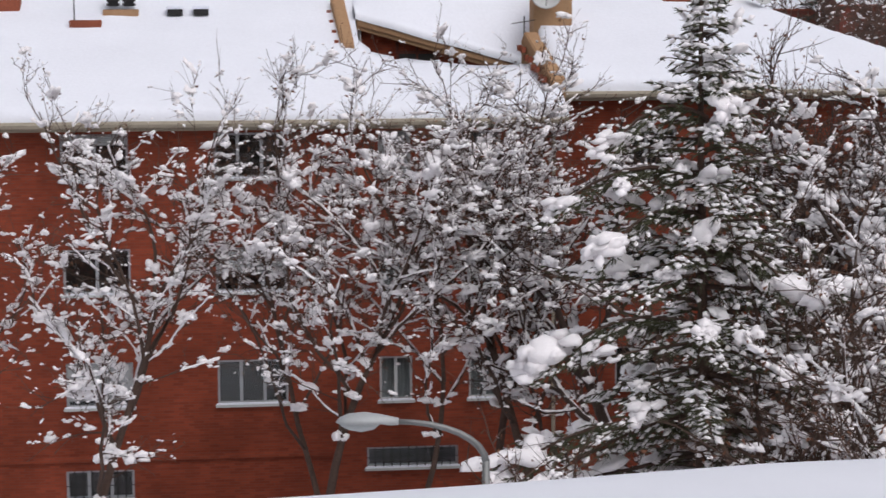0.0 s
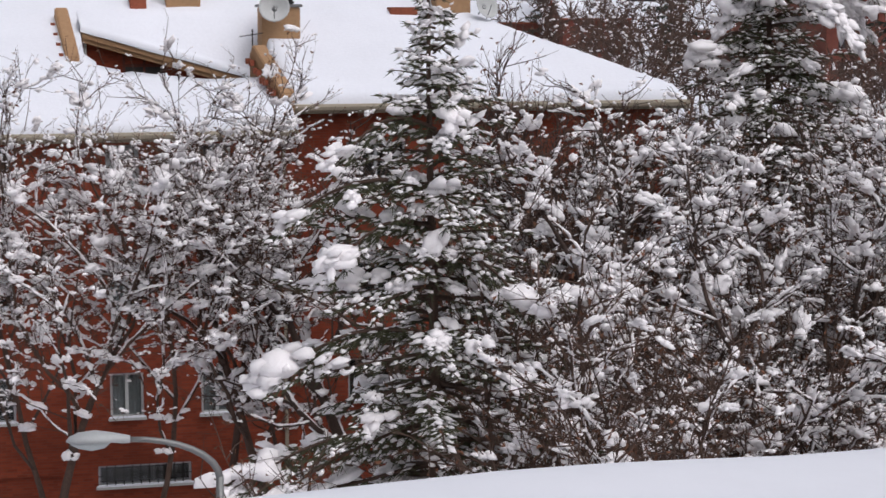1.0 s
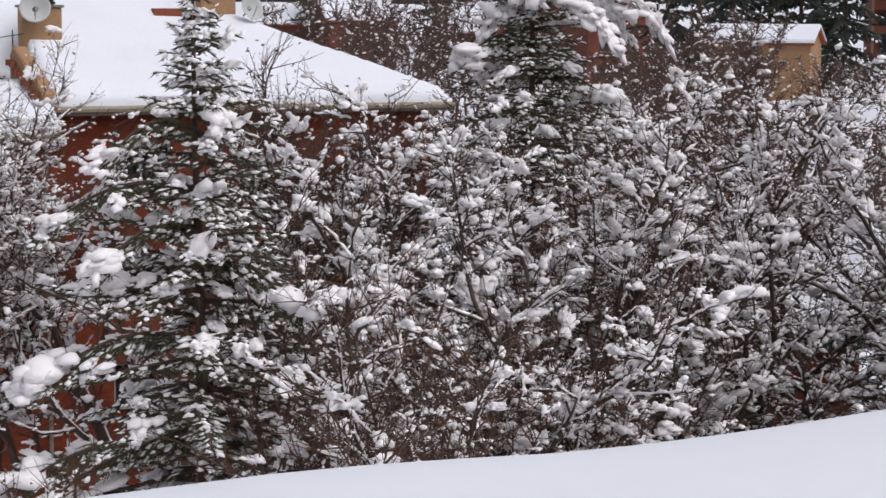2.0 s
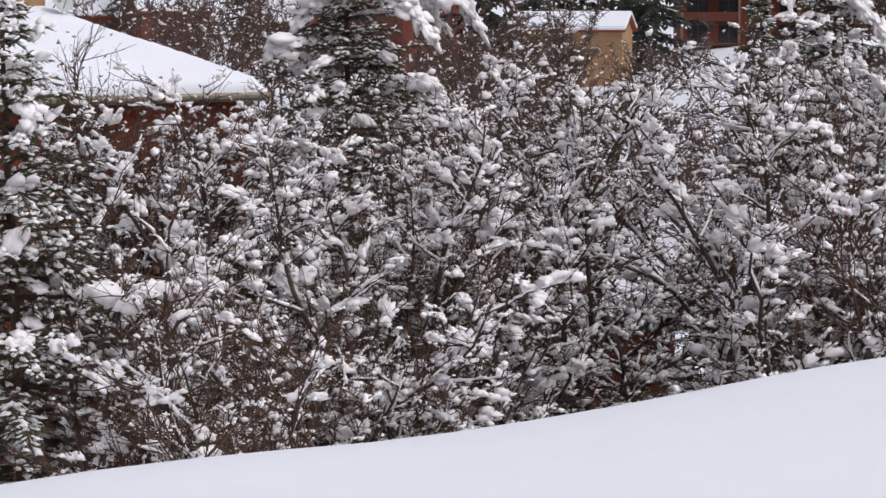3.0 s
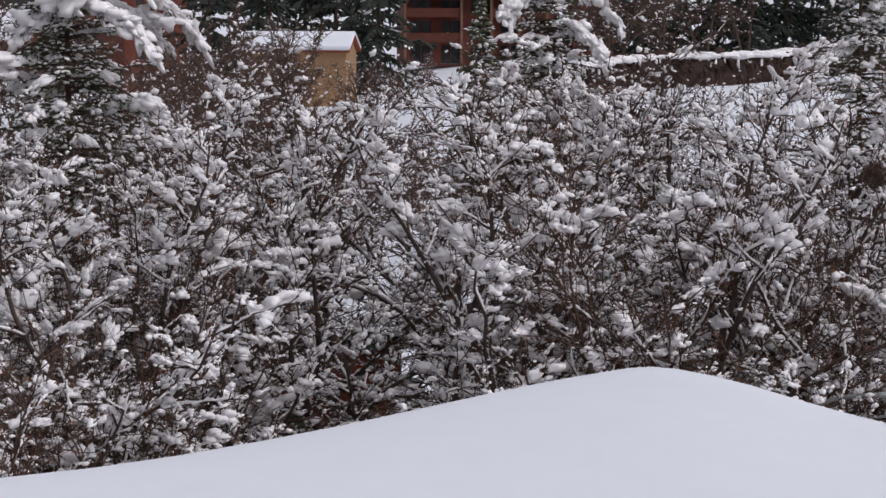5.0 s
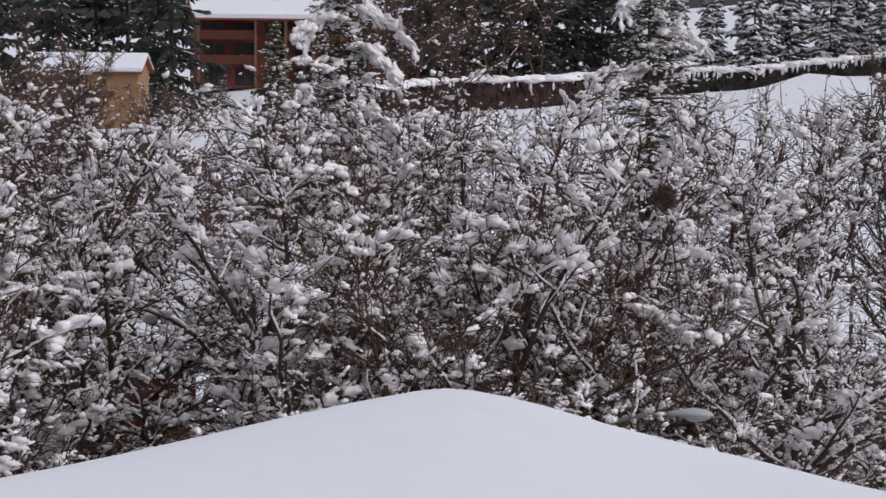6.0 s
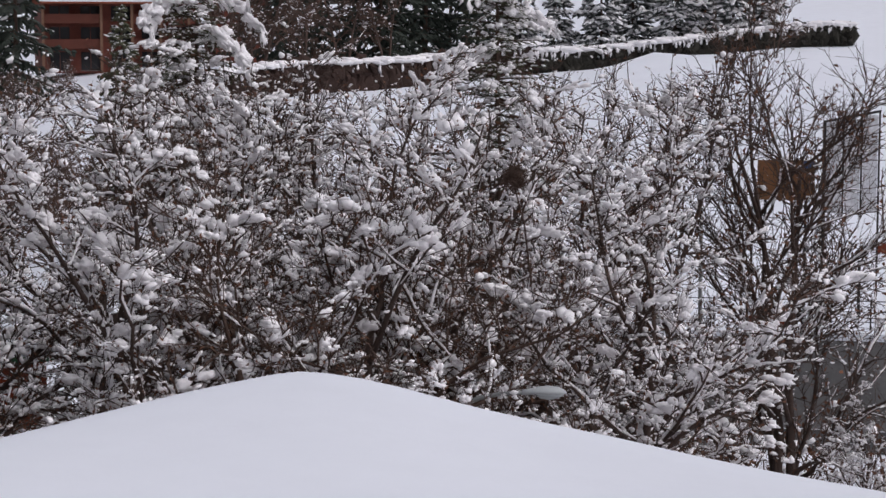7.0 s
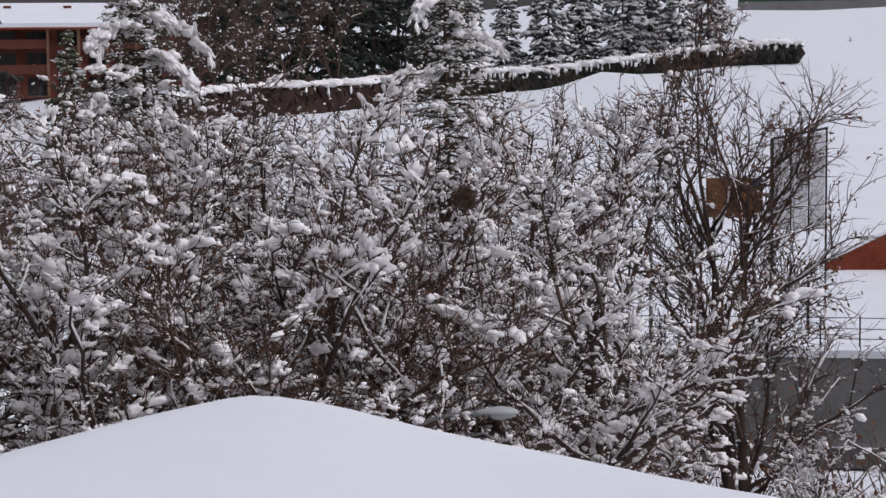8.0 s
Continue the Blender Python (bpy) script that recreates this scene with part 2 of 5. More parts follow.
# ---- ground: one snow sheet to the horizon ----
def ground():
    radii = [0, 6, 12, 18, 24, 30, 36, 42, 48, 54, 60, 66, 68.2, 68.5, 68.8, 69.1, 72, 76, 80]
    while radii[-1] < 3500:
        radii.append(radii[-1] * 1.055)
    k = 180
    verts, faces = [(0, 0, 0)], []
    for r in radii[1:]:
        for j in range(k):
            x, y = polar(360 * j / k, r)
            verts.append((x, y, ground_height(x, y) + (0.06 * noise.noise((x * 0.4, y * 0.4, 1.0)) if r < 66 else 0)))
    for j in range(k):
        faces.append((0, 1 + (j + 1) % k, 1 + j))
    for i in range(len(radii) - 2):
        a, b = 1 + i * k, 1 + (i + 1) * k
        faces += [(a + j, a + (j + 1) % k, b + (j + 1) % k, b + j) for j in range(k)]
    m = Mesh()
    m.add(verts, faces)
    single("ground", m, SNOW, "snow-covered ground rising to a smooth white hill", "ground", kind="structure", smooth=True)


ground()


# ---- the snowed-in roof terrace under the camera ----
def terrace():
    """Flat roof with a rounded snow corner; the eye is 1.5 m above it."""
    cx, cy, ax = 3.97, 7.69, radians(19.3)
    m = Matrix.Translation((cx, cy, 0)) @ Matrix.Rotation(ax, 4, "Z") @ Matrix.Translation((0.1, 0.40, 0))
    roof = thing("roof_terrace", "flat roof terrace under thick smooth fresh snow", "roof", m)
    wx, wy, top = 22.0, 22.0, 11.995
    rr = 0.55

    def surface(x, y):
        # x to the left is negative, y behind is negative; the corner lies at 0, 0
        ex, ey = -x, -y
        z = top + 0.035 * noise.noise((x * 0.35, y * 0.35, 4.0)) + 0.018 * noise.noise((x * 1.1, y * 1.1, 9.0))
        z += 0.09 * math.exp(-((ex - 0.8) ** 2 + (ey - 0.8) ** 2) / 1.6)
        z += 0.04 * step(ex, 2.9, 4.2) * (1 - 0.9 * step(ex, 4.9, 6.2)) - 0.034 * step(ey - ex, 0.2, 1.2)
        if ex < rr and ey < rr:
            d = rr - math.hypot(rr - ex, rr - ey)
        else:
            d = min(ex, ey)
        if d < rr:
            k = 1 - max(d, 0) / rr
            z -= 0.42 * (1 - math.sqrt(max(0.0, 1 - k * k)))
        return z

    steps = [0, 0.02, 0.05, 0.1, 0.16, 0.24, 0.34, 0.45, 0.6, 0.8, 1.0, 1.3]
    while steps[-1] < wx:
        steps.append(steps[-1] + 0.35)
    k = len(steps)
    snow = Mesh()
    verts = []
    for i, a in enumerate(steps):
        for j, b in enumerate(steps):
            x, y = -a, -b
            if a < rr and b < rr:
                q = math.hypot(rr - a, rr - b)
                if q > rr:
                    x, y = -(rr - (rr - a) * rr / q), -(rr - (rr - b) * rr / q)
            verts.append((x, y, surface(x, y)))
    faces = [(i * k + j, i * k + j + 1, (i + 1) * k + j + 1, (i + 1) * k + j) for i in range(k - 1) for j in range(k - 1)]
    edge = [j for j in range(k)][::-1] + [i * k for i in range(1, k)]
    base = len(verts)
    for e in edge:
        x, y, z = verts[e]
        verts.append((x + 0.02, y + 0.02, 11.45))
    faces += [(edge[i], edge[i + 1], base + i + 1, base + i) for i in range(len(edge) - 1)]
    snow.add(verts, faces)
    part("snow_cover", snow, SNOW_SMOOTH, roof, "thick smooth white snow with a rounded lip", True)
    slab = Mesh()
    slab.box(-wx, -wy, 11.2, 0.04, 0.04, 11.47)
    part("slab", slab, CONCRETE, roof)
    wall = Mesh()
    wall.box(-wx + 0.3, -wy + 0.3, 0, -0.3, -0.3, 11.2)
    part("wall", wall, BRICK, roof)


terrace()


# ---- the red brick apartment house ----
def window_unit(parent, x0, x1, z0, z1, y, panes=2, blind=0.0, curtain=False, lattice=False, far=False):
    """A window set in its opening: frame, panes, sill, dark sheet for the unlit room behind, and a blind where it is
    let down.
    """
    win = new("window")
    win.parent = parent
    win.location = ((x0 + x1) / 2, y, z0)
    w, h = x1 - x0, z1 - z0
    fr = Mesh()
    t = 0.06
    fr.box(-w / 2, 0.08, 0, -w / 2 + t, 0.16, h)
    fr.box(w / 2 - t, 0.08, 0, w / 2, 0.16, h)
    fr.box(-w / 2 + t, 0.08, 0, w / 2 - t, 0.16, t)
    fr.box(-w / 2 + t, 0.08, h - t, w / 2 - t, 0.16, h)
    for i in range(1, panes):
        xm = -w / 2 + w * i / panes
        fr.box(xm - 0.04, 0.075, t, xm + 0.04, 0.165, h - t)
    part("frame", fr, WOOD_BROWN if far else (WHITE if curtain else ALU), win)
    for i in range(panes):
        pane = Mesh()
        a, b = -w / 2 + w * i / panes + 0.03, -w / 2 + w * (i + 1) / panes - 0.03
        pane.box(a, 0.11, 0.03, b, 0.12, h - 0.03)
        ob = part("pane", pane, DARK_GLASS if far else GLASS, win)
        ob.visible_shadow = far
    sill = Mesh()
    sill.box(-w / 2 - 0.06, -0.08, -0.06, w / 2 + 0.06, 0.08, 0.0)
    s = part("sill", sill, CONCRETE if far else WHITE, win)
    if far:
        return win
    cap = Mesh()
    cap.box(-w / 2 - 0.04, -0.07, 0.002, w / 2 + 0.04, 0.07, 0.035)
    part("snow", cap, SNOW, s)
    # a flat dark sheet close behind the panes, coloured as the room's shade
    dark_backing = Mesh()
    dark_backing.box(-w / 2 - 0.05, 0.7, -0.05, w / 2 + 0.05, 0.74, h + 0.05)
    part("dark_backing", dark_backing, ROOM_SHADE, win)
    if curtain:
        cu = Mesh()
        k = 26
        v = [(-w / 2 + 0.05 + (w - 0.1) * i / k, 0.22 + 0.02 * math.sin(i * 1.7), z) for z in (0.04, h - 0.04) for i in range(k + 1)]
        cu.add(v, [(i, i + 1, k + 2 + i, k + 1 + i) for i in range(k)])
        part("curtain", cu, CURTAIN, win, smooth=True)
    if blind:
        bl = Mesh()
        k = max(2, int(h * blind / 0.05))
        prof = []
        for i in range(k):
            zz = h - 0.03 - (h * blind - 0.03) * i / k
            st = (h * blind - 0.03) / k
            prof += [(0.05, zz), (0.035, zz - st * 0.25), (0.035, zz - st * 0.8), (0.05, zz - st * 0.95)]
        n = len(prof)
        v = [(x, y + e, z) for e in (0, 0.02) for x in (-w / 2 + 0.05, w / 2 - 0.05) for y, z in prof]
        f = [(i, i + 1, n + i + 1, n + i) for i in range(n - 1)] + [(2 * n + i, 3 * n + i, 3 * n + i + 1, 2 * n + i + 1) for i in range(n - 1)]
        f += [(n - 1, 3 * n - 1, 4 * n - 1, 2 * n - 1)]
        bl.add(v, f)
        part("blind", bl, BLIND, win, "let-down pale roller blind")
    if lattice:
        n = int(w / 0.2)
        for i in range(1, n):
            xm = -w / 2 + w * i / n
            la = Mesh()
            la.box(xm - 0.014, -0.01, 0, xm + 0.014, 0.014, h)
            part("bar", la, IRON, win)
        la = Mesh()
        la.box(-w / 2, -0.014, h * 0.5 - 0.012, w / 2, -0.011, h * 0.5 + 0.012)
        part("bar", la, IRON, win)
    return win


def wall_panel(x0, x1, z0, z1, y0, y1, holes):
    """A thick wall with openings that go through it, as one welded shell."""
    xs = sorted({x0, x1, *(h[0] for h in holes), *(h[1] for h in holes)})
    zs = sorted({z0, z1, *(h[2] for h in holes), *(h[3] for h in holes)})
    nx, nz = len(xs), len(zs)
    verts = [(x, y, z) for y in (y0, y1) for z in zs for x in xs]

    def solid(i, j):
        if not (0 <= i < nx - 1 and 0 <= j < nz - 1):
            return False
        x, z = (xs[i] + xs[i + 1]) / 2, (zs[j] + zs[j + 1]) / 2
        return not any(h[0] < x < h[1] and h[2] < z < h[3] for h in holes)

    def vid(i, j, k):
        return k * nx * nz + j * nx + i

    faces = []
    for i in range(nx - 1):
        for j in range(nz - 1):
            if not solid(i, j):
                continue
            q = [(i, j), (i + 1, j), (i + 1, j + 1), (i, j + 1)]
            faces.append(tuple(vid(*c, 0) for c in q))
            faces.append(tuple(vid(*c, 1) for c in q[::-1]))
            for n, (di, dj) in enumerate(((0, -1), (1, 0), (0, 1), (-1, 0))):
                if not solid(i + di, j + dj):
                    a, b = q[n], q[(n + 1) % 4]
                    faces.append((vid(*a, 1), vid(*b, 1), vid(*b, 0), vid(*a, 0)))
    m = Mesh()
    m.add(verts, faces)
    return m


SLOPE = 0.42
STEP_S, RIGHT_S = 8.6, 19.47


def front_of(s):
    return -0.5 if s < STEP_S else 0.85


def roof_z(s, y):
    return min(10.5 + SLOPE * (y + 0.5), 10.5 + SLOPE * (RIGHT_S + 1.35 - s), 10.5 + SLOPE * (14.1 - y))


def rim(s):
    u = min(1.0, max(0.0, (s - 3.5) / 3.4))
    return 2.35 + 1.0 * (1 - u) ** 2


def in_recess(s, y):
    return 3.72 < s < 8.35 and rim(s) < y < 5.3


def snow_roof(house):
    ss = [-15 + 0.3 * i for i in range(78)] + [8.55, 8.62] + [8.9 + 0.302 * i for i in range(36)]
    ss = sorted(set(round(v, 3) for v in ss if v <= RIGHT_S)) + [RIGHT_S]
    ys = sorted({round(-0.5 + 0.27 * i, 3) for i in range(6)} | {round(0.85 + 0.3 * i, 3) for i in range(42)} | {-0.44, -0.36, 0.9, 0.98})
    ids, verts, faces = {}, [], []

    def height(s, y):
        edge = min(y - front_of(s), RIGHT_S - s)
        k = max(0.0, 1 - edge / 0.3)
        lump = 0.05 * noise.noise((s * 0.5, y * 0.5, 2.0)) + 0.02 * noise.noise((s * 1.9, y * 1.9, 5.0))
        lump -= 0.27 * step(s, 3.4, 4.2) * (1 - step(s, 8.5, 8.6)) * step(y, 0.0, 1.6) * (1 - step(y, 4.6, 6.0))
        return roof_z(s, y) + 0.36 + lump - 0.2 * (1 - math.sqrt(max(0, 1 - k * k)))

    def vid(i, j, low):
        key = (i, j, low)
        if key not in ids:
            s, y = ss[i], ys[j]
            if 3.3 < s < 8.5 and abs(y - rim(s)) < 0.16:
                y = rim(s)
            ids[key] = len(verts)
            verts.append((s, y, roof_z(s, y) + 0.03 if low else height(s, y)))
        return ids[key]

    def solid(i, j):
        if not (0 <= i < len(ss) - 1 and 0 <= j < len(ys) - 1):
            return False
        s, y = (ss[i] + ss[i + 1]) / 2, (ys[j] + ys[j + 1]) / 2
        return y > front_of(s) and not in_recess(s, y) and y < 13.3

    for i in range(len(ss) - 1):
        for j in range(len(ys) - 1):
            if not solid(i, j):
                continue
            faces.append((vid(i, j, 0), vid(i + 1, j, 0), vid(i + 1, j + 1, 0), vid(i, j + 1, 0)))
            for di, dj, a, b in ((0, -1, (i, j), (i + 1, j)), (0, 1, (i + 1, j + 1), (i, j + 1)), (-1, 0, (i, j + 1), (i, j)), (1, 0, (i + 1, j), (i + 1, j + 1))):
                if not solid(i + di, j + dj):
                    faces.append((vid(*a, 0), vid(*a, 1), vid(*b, 1), vid(*b, 0)))
    m = Mesh()
    m.add(verts, faces)
    part("roof_snow", m, SNOW, house, "thick unbroken snow on the roof", True)


def slab_strip(m, s0, s1, y0, y1, drop=0.0, thick=0.12):
    v = []
    for dz in (0.0, -thick):
        for s, y in ((s0, y0), (s1, y0), (s1, y1), (s0, y1)):
            v.append((s, y, roof_z(s, y) + 0.02 - drop + dz))
    m.add(v, [(0, 1, 2, 3), (7, 6, 5, 4), (0, 4, 5, 1), (1, 5, 6, 2), (2, 6, 7, 3), (3, 7, 4, 0)])


def chimney(house, s, y, w, d, h, mat, cap=True, stack=False, name="chimney"):
    m = Mesh()
    z = roof_z(s, y) - 0.2
    m.box(s - w / 2, y - d / 2, z, s + w / 2, y + d / 2, z + 0.5 + h)
    c = part(name, m, mat, house, "tan rendered chimney" if mat is TAN else "", bevel=0.02)
    if cap:
        k = Mesh()
        k.box(s - w / 2 - 0.06, y - d / 2 - 0.06, z + 0.5 + h, s + w / 2 + 0.06, y + d / 2 + 0.06, z + 0.58 + h)
        part("cap", k, CONCRETE, c, bevel=0.015)
    if stack:
        for dx in (-w * 0.22, w * 0.22):
            k = Mesh()
            for i in range(5):
                k.box(s + dx - 0.17, y - 0.17, z + 0.6 + h + i * 0.11, s + dx + 0.17, y + 0.17, z + 0.66 + h + i * 0.11)
            k.box(s + dx - 0.13, y - 0.13, z + 0.58 + h, s + dx + 0.13, y + 0.13, z + 1.15 + h)
            part("vent", k, IRON, c)
    return c


def dish(parent, s, y, z, r, turn=20):
    m = Mesh()
    rings, k = 6, 20
    v = [(0, 0.0, 0)]
    for i in range(1, rings + 1):
        q = r * i / rings
        v += [(q * math.cos(a * 2 * math.pi / k), -0.9 * q * q / (2 * r), q * math.sin(a * 2 * math.pi / k)) for a in range(k)]
    v += [(x, yy + 0.015, zz) for x, yy, zz in v]
    n = len(v) // 2
    f = []
    for o in (0, n):
        f += [(o, o + 1 + a, o + 1 + (a + 1) % k) for a in range(k)]
        f += [(o + 1 + i * k + a, o + 1 + i * k + (a + 1) % k, o + 1 + (i + 1) * k + (a + 1) % k, o + 1 + (i + 1) * k + a)
              for i in range(rings - 1) for a in range(k)]
    e = 1 + (rings - 1) * k
    f += [(e + a, e + (a + 1) % k, n + e + (a + 1) % k, n + e + a) for a in range(k)]
    m.add(v, f)
    ob = part("satellite_dish", m, WHITE, parent, "pale round satellite dish", True)
    ob.location, ob.rotation_euler = (s, y, z), (radians(-20), 0, radians(turn))
    arm = Mesh()
    arm.tube([(0, 0, -r * 0.9), (0, -r * 0.5, -r * 0.5), (0, -r * 0.95, -r * 0.1)], [0.015] * 3, 5)
    arm.tube([(0, 0.02, 0), (0, 0.3, -0.1)], [0.02, 0.02], 5)
    part("arm", arm, GALV, ob)


def apartment_house():
    x, y = polar(-14, 50)
    house = thing("apartment_house", "red brick apartment house with deep snow on its roof", "building", pose(x, y, 0, 0, 0, 14))
    # left wing: openings by column and storey
    cols = [(-11.6, -9.9, 2), (-4.04, -2.37, 2), (-0.26, 1.52, 3), (3.84, 4.68, 2), (6.13, 6.96, 2)]
    holes, units = [], []
    for c, (a, b, panes) in enumerate(cols):
        for r in range(3):
            z0 = 3.33 + 2.87 * r
            holes.append((a, b, z0, z0 + 1.14))
            units.append((a, b, z0, z0 + 1.14, panes, {(1, 0): 0.85, (0, 1): 0.5, (2, 1): 0.6, (3, 2): 0.9, (1, 2): 0.25, (4, 1): 0.4}.get((c, r), 0), c >= 3, False))
    for a, b in ((-4.1, -2.4), (-11.5, -9.9)):
        holes.append((a, b, 0.95, 1.72))
        units.append((a, b, 0.95, 1.72, 3, 0, False, True))
    holes.append((3.5, 5.85, 1.58, 2.12))
    units.append((3.5, 5.85, 1.58, 2.12, 1, 0, False, True))
    part("wall", wall_panel(-15, STEP_S, 0, 10.46, 0, 0.3, holes), BRICK, house)
    for a, b, z0, z1, p, bl, cu, la in units:
        window_unit(house, a, b, z0, z1, 0, p, bl, cu, la)
    # right wing, set back
    holes, units = [], []
    for a, b, p, rows in ((10.2, 11.8, 2, 3), (14.0, 15.7, 3, 2), (17.2, 18.1, 2, 2)):
        for r in range(rows):
            z0 = 3.2 + 2.87 * r
            holes.append((a, b, z0, z0 + 1.14))
            units.append((a, b, z0, z0 + 1.14, p, 0.3 * (r == 1), a > 17, False))
    part("wall", wall_panel(STEP_S, 19.0, 0, 10.98, 1.35, 1.65, holes), BRICK, house)
    for a, b, z0, z1, p, bl, cu, la in units:
        window_unit(house, a, b, z0, z1, 1.35, p, bl, cu, la)
    m = Mesh()
    m.box(STEP_S - 0.3, 0.3, 0, STEP_S, 1.65, 10.7)
    m.box(18.7, 1.65, 0, 19.0, 12.8, 10.9)
    m.box(-15, 0.3, 0, -14.7, 12.8, 10.5)
    m.box(-14.7, 12.5, 0, 18.7, 12.8, 10.9)
    part("wall", m, BRICK, house)
    m = Mesh()
    m.box(-15, -0.06, 1.95, 2.6, -0.002, 2.12)
    part("string_course", m, BRICK, house)
    # gutters and fascia under both eaves
    for s0, s1, y0, z in ((-15, STEP_S, -0.5, 10.5), (STEP_S, RIGHT_S, 0.85, 11.07)):
        m = Mesh()
        prof = [(0, 0.05), (-0.1, 0.04), (-0.14, -0.02), (-0.12, -0.1), (-0.04, -0.15), (0.04, -0.15), (0.04, -0.2), (0.55, -0.2), (0.55, 0.05)]
        v = [(s, y0 + a, z + b) for s in (s0, s1) for a, b in prof]
        k = len(prof)
        m.add(v, [(i, (i + 1) % k, k + (i + 1) % k, k + i) for i in range(k)] + [tuple(range(k))[::-1], tuple(range(k, 2 * k))])
        part("gutter", m, GUTTER, house, "cream painted gutter and fascia")
    m = Mesh()
    m.box(RIGHT_S - 0.05, 0.85, 10.87, RIGHT_S + 0.1, 13, 11.1)
    part("gutter", m, GUTTER, house)
    for s, y0, z in ((8.3, -0.1, 10.3), (13.0, 1.25, 10.9)):
        m = Mesh()
        m.tube([(s, y0, z), (s, y0, 0.1)], [0.05, 0.05], 8)
        part("downpipe", m, GUTTER, house)
    m = Mesh()
    slab_strip(m, -15, 3.4, -0.45, 6.8)
    slab_strip(m, 3.4, STEP_S, -0.45, 2.3, 0.15)
    slab_strip(m, 3.4, STEP_S, 5.4, 6.8)
    slab_strip(m, STEP_S, 14.0, 0.9, 6.8)
    slab_strip(m, -15, 14.0, 6.8, 13.0)
    part("roof", m, TILE, house)
    snow_roof(house)
    # recessed roof terrace: floor, brick wall with a sloping verge, window, fins on both sides
    m = Mesh()
    m.box(3.2, 2.0, 10.9, 8.6, 5.6, 11.0)
    part("recess_floor", m, CONCRETE, house)
    m = Mesh()
    zl, zr = 12.80, 11.66
    v = [(3.6, yy, z) for yy in (5.0, 5.3) for z in (10.9, zl)] + [(8.5, yy, z) for yy in (5.0, 5.3) for z in (10.9, zr - 0.26)]
    m.add(v, [(0, 4, 5, 1), (2, 3, 7, 6), (1, 5, 7, 3), (0, 2, 6, 4), (0, 1, 3, 2), (4, 6, 7, 5)])
    part("recess_wall", m, BRICK, house)
    m = Mesh()
    for o, (y0, y1, a, b) in enumerate(((4.55, 5.35, 0.0, 0.14), (4.62, 5.35, -0.12, 0.0))):
        m.add([(s, yy, z + dz) for s, z in ((3.65, zl), (8.4, zr - 0.23)) for yy in (y0, y1) for dz in (a, b)],
              [(0, 1, 5, 4), (2, 6, 7, 3), (1, 3, 7, 5), (0, 4, 6, 2), (0, 2, 3, 1), (4, 5, 7, 6)])
    part("verge", m, TAN, house, "tan timber verge of the recessed terrace")
    m = Mesh()
    verts, faces, k = [], [], 24
    for i in range(k + 1):
        s = 3.6 + 5.0 * i / k
        z = zl + (zr - zl) * 1.25 * i / k + 0.14
        for yy, dz in ((4.5, 0.02), (4.47, 0.16), (4.6, 0.26), (4.95, 0.34), (5.37, roof_z(s, 5.37) + 0.39 - z), (6.8, roof_z(s, 6.8) + 0.3 - z)):
            verts.append((s, yy, z + dz + 0.02 * noise.noise((s, yy, 1))))
    faces = [(i * 6 + j, (i + 1) * 6 + j, (i + 1) * 6 + j + 1, i * 6 + j + 1) for i in range(k) for j in range(5)]
    m.add(verts, faces)
    part("recess_snow", m, SNOW, house, smooth=True)
    win = Mesh()
    win.box(4.75, 4.96, 11.2, 4.82, 5.01, 12.4)
    win.box(5.3, 4.96, 11.2, 5.36, 5.01, 12.25)
    win.box(5.85, 4.96, 11.2, 5.92, 5.01, 12.1)
    win.box(4.82, 4.96, 12.0, 5.85, 5.01, 12.08)
    w = part("terrace_door", win, WOOD_BROWN, house)
    # opaque door panes, with the shade of the interior as their colour
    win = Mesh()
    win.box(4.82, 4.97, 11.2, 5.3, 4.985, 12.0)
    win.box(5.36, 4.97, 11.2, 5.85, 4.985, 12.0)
    part("pane", win, ROOM_SHADE, w)
    win = Mesh()
    win.tube([(3.74, 4.8, 12.7), (3.74, 4.8, 11.0)], [0.04, 0.04], 8)
    part("downpipe", win, WHITE, house)
    # fins that follow the slope, capped with clay tiles
    for s0, s1, y0, z0, y1, z1, lean in ((3.12, 3.46, 2.75, 12.45, 5.5, 13.62, 0.15), (8.36, 8.72, 0.5, 11.54, 3.1, 12.62, 0.42)):
        m = Mesh()
        prof = [(y0 + 0.1, z0 - 1.0), (y1, z1 - 1.9), (y1, z1 - 0.25), (y1 - 0.25, z1), (y0 + 0.35, z0 + 0.1), (y0, z0 - 0.12)]
        k = len(prof)
        m.add([(s - lean * (yy - y0) / (y1 - y0), yy, z) for s in (s0, s1) for yy, z in prof],
              [tuple(range(k)), tuple(range(k, 2 * k))[::-1]] + [(i, k + i, k + (i + 1) % k, (i + 1) % k) for i in range(k)])
        fin = part("fin_wall", m, TAN, house, "tan rendered fin wall with a tile edge", bevel=0.03)
        n = 9
        for i in range(n):
            u = (i + 0.5) / n
            yy, z = y0 + (y1 - y0) * u, z0 + (z1 - z0) * u
            t = Mesh()
            sl = s0 - lean * u
            t.box(sl - 0.14, yy - 0.15, z - 0.45 + 0.08 * (i % 2), sl - 0.03, yy + 0.12, z - 0.3 + 0.08 * (i % 2))
            part("tile", t, TILE, fin)
    # roof clutter
    c = chimney(house, 8.95, 4.4, 1.05, 0.8, 0.75, TAN, True, True)
    dish(c, 8.75, 3.88, 13.55, 0.42, -10)
    chimney(house, 6.55, 6.4, 0.95, 0.7, 0.9, TAN)
    chimney(house, 5.3, 6.2, 0.45, 0.45, 0.35, TILE, False)
    chimney(house, -2.7, 5.1, 0.95, 0.6, 0.1, TAN, False, True)
